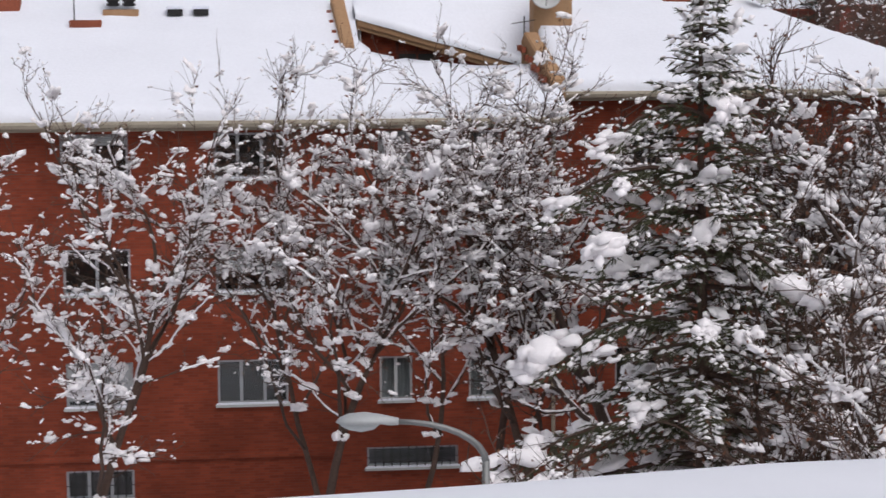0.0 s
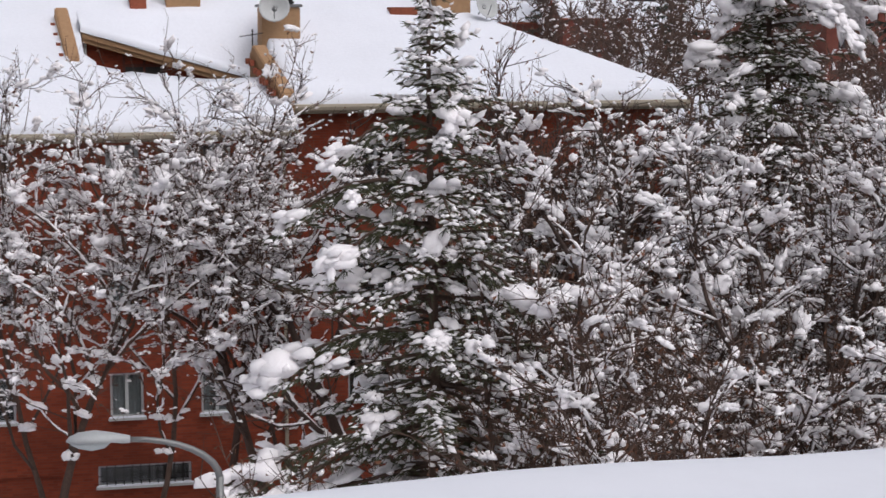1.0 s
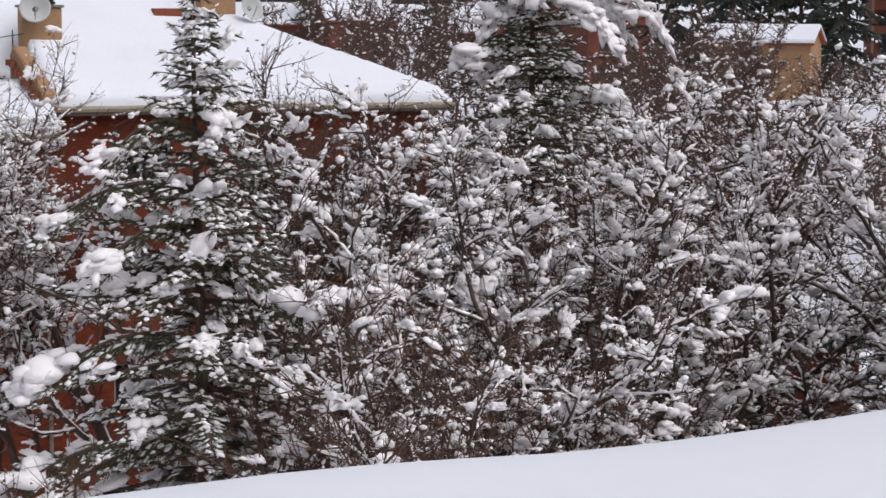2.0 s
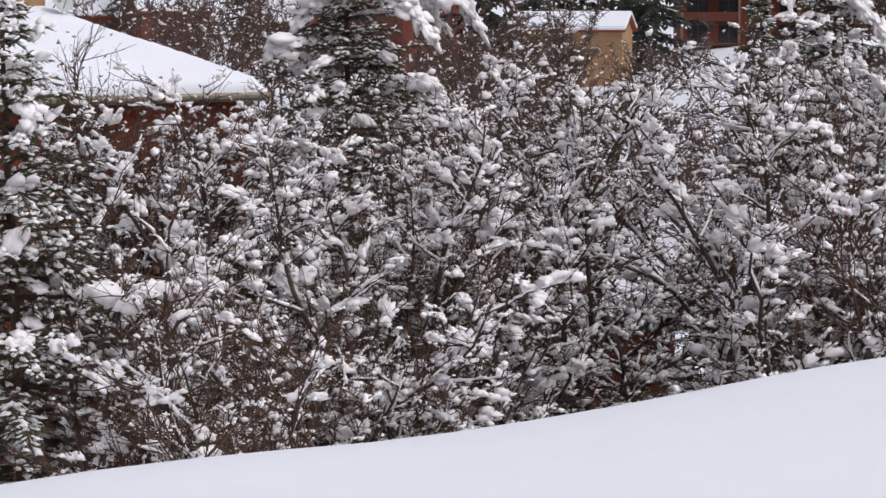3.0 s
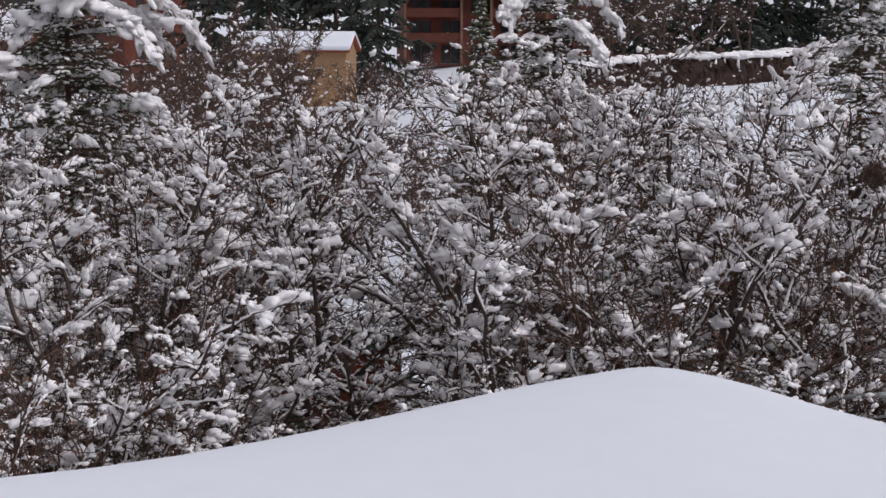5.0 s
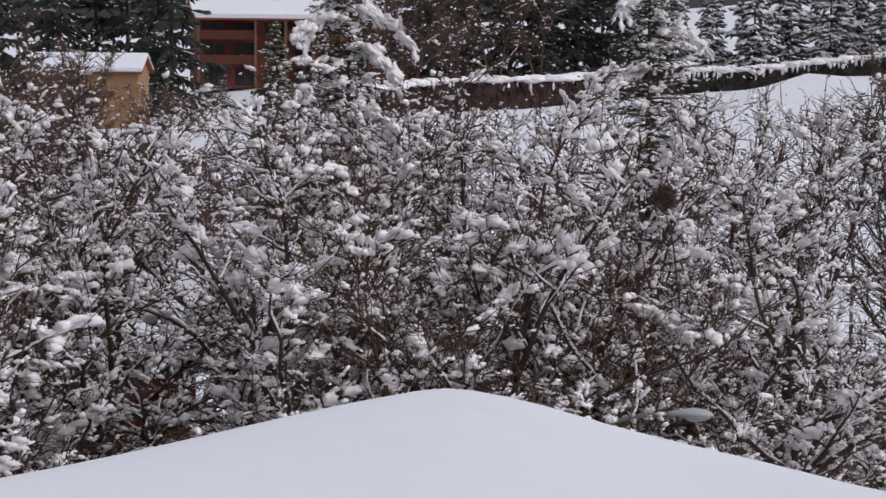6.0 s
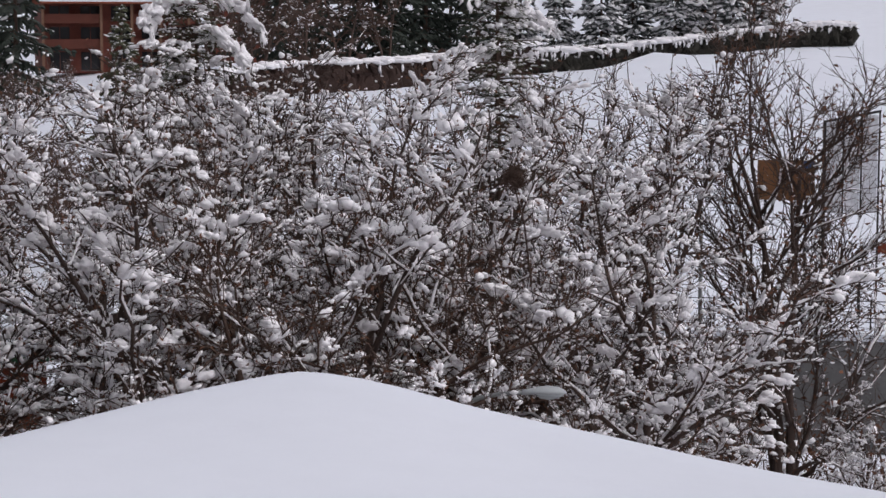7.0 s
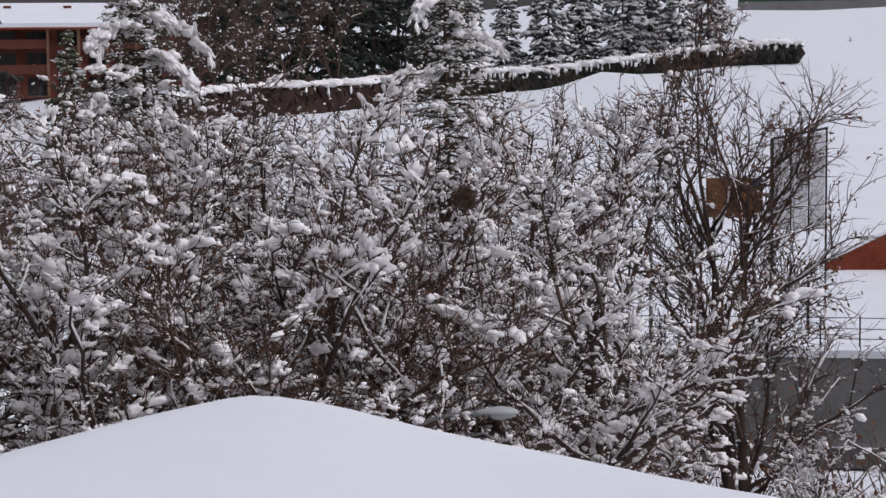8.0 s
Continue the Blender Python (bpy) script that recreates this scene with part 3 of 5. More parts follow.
    chimney(house, -5.9, 5.4, 1.0, 0.6, 0.25, TILE, False)
    c = chimney(house, 14.2, 6.0, 1.0, 0.7, 0.6, TAN, True, True)
    dish(c, 15.0, 5.3, 13.6, 0.38, 25)
    for s in (-1.25, -0.55):
        m = Mesh()
        z = roof_z(s, 4.9) + 0.42
        m.box(s - 0.2, 4.7, z - 0.1, s + 0.2, 5.1, z + 0.06)
        v = part("roof_vent", m, IRON, house, bevel=0.01)
        m = Mesh()
        m.box(s - 0.24, 4.66, z + 0.062, s + 0.24, 5.14, z + 0.16)
        part("snow", m, SNOW, v, bevel=0.03)
    for s, yy, label in ((12.75, 5.8, "skylight"), (-3.6, 4.3, "roof_hatch")):
        m = Mesh()
        z = roof_z(s, yy) + 0.36
        m.box(s - 0.42, yy - 0.25, z - 0.2, s + 0.42, yy + 0.25, z + 0.1)
        part(label, m, TILE, house, bevel=0.02)
    for s, yy, h in ((-3.9, 4.3, 1.5), (8.1, 3.6, 0.5), (0.9, 6.2, 0.9)):
        m = Mesh()
        z = roof_z(s, yy)
        m.tube([(s, yy, z), (s, yy, z + 0.3 + h)], [0.022, 0.018], 6)
        m.tube([(s - 0.35, yy, z + 0.1 + h), (s + 0.3, yy, z + 0.2 + h)], [0.012, 0.012], 5)
        for i in range(5):
            q = s - 0.3 + 0.13 * i
            m.tube([(q, yy - 0.16, z + 0.11 + h + 0.02 * i), (q, yy + 0.16, z + 0.11 + h + 0.02 * i)], [0.008, 0.008], 4)
        part("antenna", m, IRON, house)


apartment_house()


# ---- trees ----
def unit(v):
    return v / (np.linalg.norm(v) + 1e-9)


def bough(start, d, length, rng, k=4, lift=0.1, wander=0.25):
    """A crooked line that bends towards the light, or sags if lift is negative."""
    pts, p, d = [np.array(start, float)], np.array(start, float), unit(np.array(d, float))
    for _ in range(k):
        d = unit(d + rng.normal(size=3) * wander * 0.5 + np.array([0, 0, lift]))
        p = p + d * length / k
        pts.append(p)
    return np.array(pts)


def broadleaf_meshes(seed, h=12.0, spread=0.62, snowy=1.0, leafy=0.6, stems=1, bare_top=0.0, twigs=6, thick=1.0, clump=1.0, crown=0.28, limbs=0, bulk=1.3, rise=0.0, detail=3, ridge=0.75, sag=1.0, flare=0.25, low_reach=0.0, align=0.0, pod=1.0):
    """Bare snow-laden broadleaf tree: wood, fine twigs, snow pillows and withered leaves."""
    rng = np.random.default_rng(seed)
    wood, twig, snow, leaf = Mesh(), Mesh(), Mesh(), Mesh()

    def bare(z):
        return rng.random() < bare_top * max(0.0, min(1.0, (z / h - 0.48) / 0.25))

    def pillow(c, along, s):
        snow.pillow(c, along, s * clump, rng, detail)

    def ridged(pts, r, w, chance):
        """A ridge of snow along the upper side of a sloping branch, with breaks."""
        k = len(pts)
        i = 0
        while i < k - 1:
            j = i + 1
            while j < k - 1 and rng.random() < 0.75:
                j += 1
            run = pts[i:j + 1]
            d = run[-1] - run[0]
            flat = math.hypot(d[0], d[1]) / (np.linalg.norm(d) + 1e-9)
            if flat > 0.42 and rng.random() < chance * flat and not bare(run[0][2]):
                fine_run = np.array([on(run, u)[0] for u in np.linspace(0, 1, 3 * len(run))])
                rad = w * (0.5 + 0.7 * rng.random(len(fine_run)))
                rad[-1] *= 0.6
                snow.tube(fine_run + np.array([0, 0, 1.0]) * (r + rad * 0.35)[:, None] + rng.normal(size=fine_run.shape) * w * 0.22, rad, 5 if w > 0.035 else 4)
            i = j

    def spray(pts, amount):
        for _ in range(rng.poisson(amount)):
            c = pts[rng.integers(1, len(pts))] + rng.normal(size=3) * 0.06
            a, b = unit(rng.normal(size=3)), unit(rng.normal(size=3))
            s = (0.026 + 0.03 * rng.random()) * pod
            q = np.cross(a, b) * 0.3
            leaf.add([c, c + a * s + q * s, c + a * s * 2.2, c + a * s + b * s], [(0, 1, 2), (0, 2, 3)])

    def on(pts, u):
        q = min(u, 0.999) * (len(pts) - 1)
        i = int(q)
        return pts[i] + (pts[i + 1] - pts[i]) * (q - i), unit(pts[i + 1] - pts[i])

    for st in range(stems):
        th = st * 6.283 / stems + rng.random() * 1.2
        off = np.array([math.cos(th), math.sin(th), 0]) * (0.18 if stems > 1 else 0.0)
        lean = np.array([math.cos(th), math.sin(th), 0]) * (flare if stems > 1 else 0.05) + np.array([0, 0, 1.0]) + rng.normal(size=3) * 0.05
        trunk = bough(off, lean, h * 0.70, rng, 9, 0.05, 0.20)
        r0 = 0.0125 * h / math.sqrt(stems) * bulk
        wood.tube(trunk, np.linspace(r0, r0 * 0.3, len(trunk)), 7)
        n_limb = limbs or (10 if stems == 1 else (7 if stems == 2 else 5))
        for a in range(n_limb):
            u = crown + (1 - crown) * (a + rng.random() * 0.6) / n_limb
            base, _ = on(trunk, u)
            ph = a * 2.4 + rng.random() * 0.9 + seed
            up = 0.2 + 0.75 * u ** 1.5 + 0.35 * rng.random() + rise * (0.6 + u)
            d = np.array([math.cos(ph), math.sin(ph), up])
            ln = h * (0.44 - 0.16 * abs(u - 0.45)) * spread / 0.62 * (0.75 + 0.45 * rng.random()) * (1 + low_reach * max(0.0, 1 - 2 * u))
            limb = bough(base, d, ln, rng, 7, 0.01 + 0.08 * u, 0.36)
            lr = r0 * 0.52 * (1 - 0.4 * u)
            wood.tube(limb, np.linspace(lr, lr * 0.25, 8), 5)
            ridged(limb, lr * 0.6, max(0.036, lr * 0.58), ridge * snowy)
            if rng.random() < 0.6 * snowy and not bare(base[2]):
                pillow(base + d * 0.1, d, 0.13)
            n_br = 10
            for b in range(n_br):
                u2 = 0.14 + 0.86 * (b + rng.random() * 0.8) / n_br
                base2, ax = on(limb, u2)
                flatten = 0.35 + 0.4 * u
                d2 = unit(ax * (0.65 + align) + rng.normal(size=3) * np.array([0.55, 0.55, 0.5 * flatten]) + np.array([0, 0, 0.02 + 0.24 * u]))
                ln2 = h * 0.15 * (1.15 - 0.5 * u2) * (0.6 + 0.7 * rng.random())
                br = bough(base2, d2, ln2, rng, 4, sag * (-0.07 + 0.13 * u), 0.45)
                rr = max(lr * 0.36, 0.012)
                twig.tube(br, np.linspace(rr, rr * 0.4, 5) * thick, 4, False)
                ridged(br, rr * 0.6, 0.030 * clump, ridge * 0.6 * snowy)
                for u3 in (rng.random() * 0.35, 0.35 + rng.random() * 0.35, 0.75 + 0.25 * rng.random()):
                    if rng.random() < 0.5 * snowy:
                        c, dd = on(br, u3)
                        if not bare(c[2]):
                            pillow(c, dd, 0.055 + 0.11 * rng.random() ** 2.0)
                spray(br, 1.5 * leafy)
                for c in range(twigs):
                    base3, ax = on(br, 0.12 + 0.88 * rng.random())
                    d3 = unit(ax * (0.7 + 0.7 * align) + rng.normal(size=3) * np.array([0.5, 0.5, 0.38]) + np.array([0, 0, -0.04 + 0.26 * u]))
                    ln3 = h * 0.058 * (0.5 + 0.9 * rng.random())
                    tw = bough(base3, d3, ln3, rng, 2, sag * (-0.10 + 0.14 * u), 0.5)
                    twig.tube(tw, np.array([0.013, 0.010, 0.006]) * thick, 3, False)
                    if rng.random() < 0.56 * snowy and not bare(tw[1][2]):
                        pillow(tw[1] + (tw[2] - tw[1]) * (rng.random() * 1.4 - 0.6), d3, 0.04 + 0.075 * rng.random() ** 1.9)
                    spray(tw, 0.9 * leafy)
                    for e in range(2 if thick < 3 else 0):
                        b4, ax = on(tw, 0.2 + 0.8 * rng.random())
                        d4 = unit(ax * 0.6 + rng.normal(size=3) * 0.45 + np.array([0, 0, 0.12]))
                        t4 = np.array([b4, b4 + d4 * ln3 * (0.3 + 0.4 * rng.random())])
                        twig.tube(t4, np.array([0.006, 0.003]) * thick, 3, False)
                        if rng.random() < 0.3 * snowy and not bare(b4[2]):
                            pillow(t4[1], d4, 0.022 + 0.03 * rng.random())
    return wood, twig, snow, leaf


def broadleaf(seed, label, m, name="broadleaf_tree", bark=None, **kw):
    wood, twig, snow, leaf = broadleaf_meshes(seed, **kw)
    tree = thing(name, label, "tree" if "tree" in name else "shrub", m)
    part("trunk", wood, bark or BARK, tree, smooth=True)
    tagged(part("crown", twig, bark or BARK, tree), kind="stuff")
    tagged(part("snow", snow, SNOW_CLUMP, tree, "clumps of fresh snow", True), kind="stuff")
    if leaf.n:
        tagged(part("foliage", leaf, DRY_LEAF, tree, "withered brown leaves"), kind="stuff")
    return tree


def conifer_meshes(seed, h=13.5, spread=6.0, snowy=1.0, low=1.0, full_from=0.0, pitch=0.26, droop=0.5, reach=1.0, g=1.0, boughs=(), cushions=(), space=0.10, frost=1.0):
    """Spruce: trunk, whorls of drooping boughs with needle sprays, snow on the boughs. g: coarseness for far trees."""
    rng = np.random.default_rng(seed)
    wood, need, snow = Mesh(), Mesh(), Mesh()
    wood.tube(bough((0, 0, 0), (0, 0, 1), h, rng, 9, 0.3, 0.03), np.linspace(0.012 * h, 0.02, 10), 8)

    def dress(br, ln, snow_amount):
        k = max(4, int(ln / (space * g)))
        for i in range(k):
            q = (0.08 + 0.92 * (i + rng.random()) / k) * (len(br) - 1.01)
            j = int(q)
            base = br[j] + (br[j + 1] - br[j]) * (q - j)
            ax = unit(br[j + 1] - br[j])
            side = unit(np.cross(ax, (0, 0, 1.0))) * (1 if i % 2 else -1)
            u = q / (len(br) - 1)
            l2 = (0.14 + 0.42 * (1 - u)) * min(1.0, ln / 1.6 + 0.25) * (0.7 + 0.6 * rng.random()) * (0.6 + 0.4 * g) * (1.0 if g < 1.5 else 1.5)
            dd = unit(ax * 0.8 + side * (0.95 - 0.3 * u) + np.array([0, 0, -0.35 + 0.3 * rng.normal()]) + rng.normal(size=3) * 0.2)
            tip = base + dd * l2 + np.array([0, 0, -0.12 * l2])
            mid = base + dd * l2 * 0.55
            need.tube([base, mid, tip], np.array([0.008, 0.014, 0.003]) * (g if g < 1.5 else g * 4.0), 3, False)
            for w in range(3 if g < 1.5 else 2):
                b0 = base + dd * l2 * (0.12 + (0.25 if g < 1.5 else 0.3) * w)
                for sg in (-1, 1):
                    t2 = b0 + unit(dd * 0.9 + np.cross(dd, (0, 0, 1.0)) * sg * 0.9 + np.array([0, 0, -0.3]) + rng.normal(size=3) * 0.35) * (0.07 + 0.11 * rng.random()) * g
                    wd = np.array([0, 0, (0.0145 if g < 1.5 else 0.02) * g])
                    need.add([b0 - wd, t2, b0 + wd], [(0, 1, 2)])
            if rng.random() < 0.8 * snow_amount:
                s = (0.02 + 0.03 * rng.random()) * (0.4 + 0.6 * g) * frost
                snow.lump(mid + np.array([0, 0, 0.02 * g]), (tip - base) * np.array([1, 1, 0.4]), max(s * 1.5, l2 * 0.2) if g < 1.5 else max(s * 1.5, l2 * 0.36), s * 1.2, s * 0.65, rng, False, 0.35)

    z = low + 0.4
    while z < h - 0.1:
        u = z / h
        full = spread * (1 - u) ** reach + 0.14
        n = 5 if u < 0.9 else 4
        for a in range(n):
            ph = a * 6.283 / n + z * 2.3 + rng.normal() * 0.3
            ln = full * (0.55 + 0.6 * rng.random())
            d = np.array([math.cos(ph), math.sin(ph), 0.35 * u - droop * (1 - u)])
            br = bough((0, 0, z + rng.normal() * 0.08), d, ln, rng, 5, -0.08 * droop, 0.16)
            wood.tube(br, np.linspace(0.014 + 0.010 * ln, 0.006, 6), 4, False)
            dress(br, ln, snowy)
            for i in range(2, 6):
                if g < 1.5 and rng.random() < 0.42 * snowy:
                    size = (0.05 + 0.12 * rng.random() ** 2.2) * min(1.2, 0.45 + ln / 2.2)
                    dd = br[i] - br[i - 1]
                    snow.pillow(br[i] - dd * rng.random() + np.array([0, 0, 0.03]), dd, size, rng, 3, 0.8)
                elif g >= 1.5 and rng.random() < 0.22 * snowy:
                    size = (0.05 + 0.10 * rng.random() ** 2) * min(1.3, 0.5 + ln / 2.2) * (0.5 + 0.5 * g)
                    dd = br[i] - br[i - 1]
                    snow.cluster(br[i] - dd * 0.3 + np.array([0, 0, 0.04 + size * 0.2]), dd, size * 2.0, size * (0.8 + 0.4 * rng.random()), size * 0.55, rng, 2, 0.3)
        z += pitch * (0.75 + 0.5 * rng.random()) * (1 if u < 0.85 else 0.7) * (1 if z > full_from else 2.6)
    for x, y, z, ln, w in cushions:
        # a bough with one heavy cushion of snow near its end
        end = np.array([x, y, z])
        br = np.array([np.array([0, 0, z + 0.35]) * (1 - t) + end * t + np.array([0, 0, 0.35 * math.sin(3.14 * t)]) for t in np.linspace(0, 1.12, 7)])
        wood.tube(br, np.linspace(0.045, 0.01, 7), 5, False)
        d = unit(end - br[0])
        sd = unit(np.cross(d, (0, 0, 1.0)))
        for off in (-0.32, -0.12, 0.1, 0.3):
            side_br = br + sd * off * np.linspace(0.3, 1.6, 7)[:, None] * ln + np.array([0, 0, -0.12]) * np.linspace(0, 1, 7)[:, None]
            dress(side_br, np.linalg.norm(end[:2]) * 1.15, 0.7)
        for i in range(4):
            u = (i - 1.5) / 1.5
            r = w * (1 - 0.25 * u * u) * (0.85 + 0.3 * rng.random())
            at = end + d * u * ln * 0.2 + np.array([0, 0, w * 0.35 - 0.35 * ln * max(0.0, u) ** 2]) + sd * rng.normal() * w * 0.4
            if i == 1:
                snow.lump(at, d * np.array([1, 1, 0.3]), ln * 0.42, r, r * 0.6, rng, True, 0.1)
            else:
                snow.pillow(at, d, r * 1.1, rng, 3, 0.6)
        for i in range(2):
            f = unit(d * rng.random() + sd * rng.normal() * 0.7 + np.array([0, 0, -0.6]))
            snow.lump(end + d * ln * 0.4 * rng.random() + f * w * 0.9, f, w * 0.7, w * 0.4, w * 0.36, rng, True, 0.15)
    for z0, ph, ln, w in boughs:
        # single boughs bent down under a thick quilt of snow with hanging fingers
        d = np.array([math.cos(radians(ph)), math.sin(radians(ph)), 0.25])
        br = bough((0, 0, z0), d, ln, rng, 8, -0.16, 0.10)
        wood.tube(br, np.linspace(0.05, 0.012, 9), 5, False)
        dress(br, ln, 0.6)
        side = unit(np.cross(d, (0, 0, 1.0)))
        for i in range(2, 9):
            dd = br[i] - br[i - 1]
            for t in (0.0, 0.5):
                s = w * (0.6 + 0.5 * rng.random())
                snow.pillow(br[i] - dd * t + side * rng.normal() * w * 0.4 + np.array([0, 0, w * 0.1]), dd, s * 1.15, rng, 3, 1.0)
            for sg in (-1, 1):
                if rng.random() < 0.5:
                    continue
                f = unit(dd * 0.5 + rng.normal(size=3) * 0.12 + side * sg * 0.7 * ln / 8 + np.array([0, 0, -0.12 * ln]))
                fl = w * (0.5 + 1.0 * rng.random())
                snow.lump(br[i] + f * fl * 0.7, f, fl, w * 0.36, w * 0.3, rng, True, 0.18)
                need.tube([br[i], br[i] + f * fl * 1.3, br[i] + f * fl * 2.0], [0.02, 0.04, 0.005], 3, False)
    return wood, need, snow


def conifer(seed, label, m, name="spruce", dark=False, **kw):
    wood, need, snow = conifer_meshes(seed, **kw)
    tree = thing(name, label, "tree", m)
    part("trunk", wood, BARK, tree, smooth=True)
    tagged(part("crown", need, NEEDLE_FAR if dark else NEEDLE, tree, "dark green needle boughs"), kind="stuff")
    tagged(part("snow", snow, SNOW_CLUMP, tree, "snow lying on the boughs", True), kind="stuff")
    return tree


def stand(az, d, turn=0.0, size=1.0, sink=0.05):
    x, y = polar(az, d)
    return Matrix.Translation((x, y, ground_height(x, y) - sink)) @ Matrix.Rotation(radians(turn), 4, "Z") @ Matrix.Diagonal((size, size, size, 1))


def copy_tree(ob, az, d, turn, size):
    x, y = polar(az, d)
    made = copy_thing(ob, Matrix.Translation((x, y, ground_height(x, y) - 0.05)) @ Matrix.Rotation(radians(turn), 4, "Z"))
    made.scale = (size, size, size)
    return made


TREE_LABEL = "bare broadleaf tree thickly laden with fresh snow"
A = broadleaf(11, TREE_LABEL, stand(-11.7, 41, 10), h=12.3, snowy=1.12, leafy=1.3, bulk=0.85, crown=0.50, thick=0.75, rise=0.45, sag=0.4, spread=0.56)
B = broadleaf(23, TREE_LABEL, stand(-18.7, 40, 60), h=12.2, snowy=1.12, leafy=1.3, bulk=0.85, crown=0.40, thick=0.75, rise=0.4, sag=0.4, spread=0.56)
C = broadleaf(35, TREE_LABEL, stand(-10.0, 42, 0), h=12.2, stems=2, snowy=1.05, leafy=1.3, bulk=0.85, crown=0.48, thick=0.75, rise=0.35, sag=0.4)
D = broadleaf(47, "many-stemmed snow-dusted tree with brown withered leaves", stand(5.9, 29, 20), h=11.2, stems=4, snowy=0.62, leafy=2.4, bare_top=0.3, bulk=2.1, limbs=5, crown=0.16, flare=0.5, rise=0.25)
E = broadleaf(59, "nearly bare tree with hanging seed pods and little snow", stand(39.9, 50, 0), bark=BARK_DARK, h=14.6, snowy=1.0, leafy=1.5, bare_top=1.0, stems=3, limbs=11, twigs=5, spread=0.44, crown=0.09, bulk=1.5, rise=0.8, thick=1.1, ridge=1.1, sag=0.2, flare=0.11, clump=0.62, low_reach=0.6, align=0.8, pod=1.6)
F = broadleaf(71, "snow-laden tree with rust-brown withered leaves", stand(12.5, 36, 130), bark=BARK_DARK, h=11.8, snowy=1.3, leafy=2.6, clump=1.1)
G = broadleaf(95, "snow-laden tree in the back row of the grove", stand(11.3, 50, 320), bark=BARK_DARK, h=12.0, snowy=1.25, leafy=2.8, twigs=6, thick=1.15, clump=1.1, detail=2)
for ob in (A, B, C, D, F, G):
    tagged(ob, group="snow-laden trees")

PLACES = [  # tree, azimuth, distance, turn, size
    (A, -6.6, 45, 300, 1.0),
    (B, -4.6, 43, 200, 1.05), (A, -21.5, 43, 130, 0.98), 
    (G, -1.5, 44, 140, 1.0),
    (D, 9.4, 36, 200, 1.0), (F, 13.9, 39, 220, 0.98), (G, 18.8, 41, 95, 0.98), (F, 20.2, 36, 10, 0.99),
    (F, 22.8, 40, 250, 1.0), (D, 24.9, 37, 70, 1.02), (G, 26.6, 42, 330, 0.99), (F, 28.7, 36, 150, 1.0), (F, 30.6, 40, 210, 1.02),
    (D, 32.6, 37, 310, 1.0), (G, 33.6, 43, 90, 1.02), (F, 35.4, 38, 280, 0.93), (G, 36.4, 44, 40, 0.88),
    (G, 7.8, 47, 160, 1.0), (G, 18.6, 50, 280, 1.09), 
    (G, 24.0, 53, 15, 1.09), (G, 27.4, 52, 110, 1.09), (G, 31.6, 53, 230, 1.09), (G, 29.3, 47, 75, 1.09), (G, 34.9, 50, 175, 1.09), (G, 14.2, 50, 33, 0.98), 
    (D, 10.8, 31, 275, 0.75), (A, 23.6, 31, 105, 0.66), (F, 29.4, 31, 20, 0.68), (B, 34.6, 31, 170, 0.66),
    (F, 37.6, 34, 300, 0.52), (F, 42.3, 48, 200, 0.42), (E, 4.3, 42, 90, 0.88), (D, 1.2, 34, 65, 0.78), (D, 3.9, 27.5, 165, 0.88), (G, 12.9, 42, 10, 0.98), (D, 2.6, 40, 290, 1.02), (G, 7.4, 42, 100, 1.0), (F, 4.4, 36, 15, 1.0), (G, 3.2, 44, 250, 1.02), (G, 5.8, 45, 140, 1.05), (F, 8.4, 33, 300, 0.95), (G, 19.3, 45, 60, 1.09), (G, 21.9, 47, 200, 1.09),
]
for ob, az, d, turn, size in PLACES:
    copy_tree(ob, az, d, turn, size * (1.035 if 12 < az < 35 and d > 34 else 1.0))

conifer(5, "tall slender spruce bending under fresh snow", stand(-0.2, 29.5), h=14.1, spread=6.6, full_from=5.0, snowy=1.25, pitch=0.27, space=0.10, reach=1.1,
        cushions=[(-2.25, -0.9, 8.35, 0.85, 0.25), (-1.35, -0.5, 11.45, 0.55, 0.15), (0.28, -0.6, 12.0, 0.45, 0.18), (-2.15, -0.6, 10.55, 0.6, 0.14), (-1.4, -0.9, 9.95, 0.3, 0.18),
                  (-2.7, -1.0, 6.8, 1.0, 0.2), (1.2, -0.8, 9.4, 0.5, 0.18)])
conifer(9, "spruce with bent snow-caked top boughs", stand(9.3, 46), h=16.2, spread=7.0, droop=0.7, full_from=9, space=0.10, pitch=0.21,
        boughs=[(14.4, 348, 3.4, 0.21), (14.5, 250, 1.3, 0.27), (13.9, 320, 2.6, 0.19), (14.0, 10, 2.7, 0.19), (13.7, 200, 1.5, 0.17)],
        cushions=[(-1.65, -0.5, 12.55, 0.5, 0.26), (-0.9, -0.8, 11.0, 0.9, 0.2), (1.6, -0.8, 11.6, 0.9, 0.2)])
conifer(13, "spruce with bent snow-caked top boughs", stand(22.7, 58), h=16.6, spread=6.6, droop=0.6, full_from=8, space=0.13, pitch=0.21,
        boughs=[(14.6, 350, 2.6, 0.2), (14.3, 195, 1.8, 0.22), (13.5, 320, 2.2, 0.17)])
conifer(17, "spruce rising among snow-laden broadleaf trees", stand(31.6, 58), h=16.6, spread=6.6, droop=0.6, full_from=8, space=0.13, pitch=0.21,
        boughs=[(15.0, 200, 1.6, 0.19), (14.0, 340, 1.9, 0.16), (12.8, 190, 2.6, 0.18)])
conifer(19, "small snow-dusted spruce among bare trees", stand(20.9, 120), h=12.0, spread=3.4, snowy=0.9, pitch=0.5, g=2.0)
conifer(29, "olive-green conifer in the gap between snowy trees", stand(14.0, 46), h=9.2, spread=3.4, snowy=0.5, pitch=0.4, g=1.4)


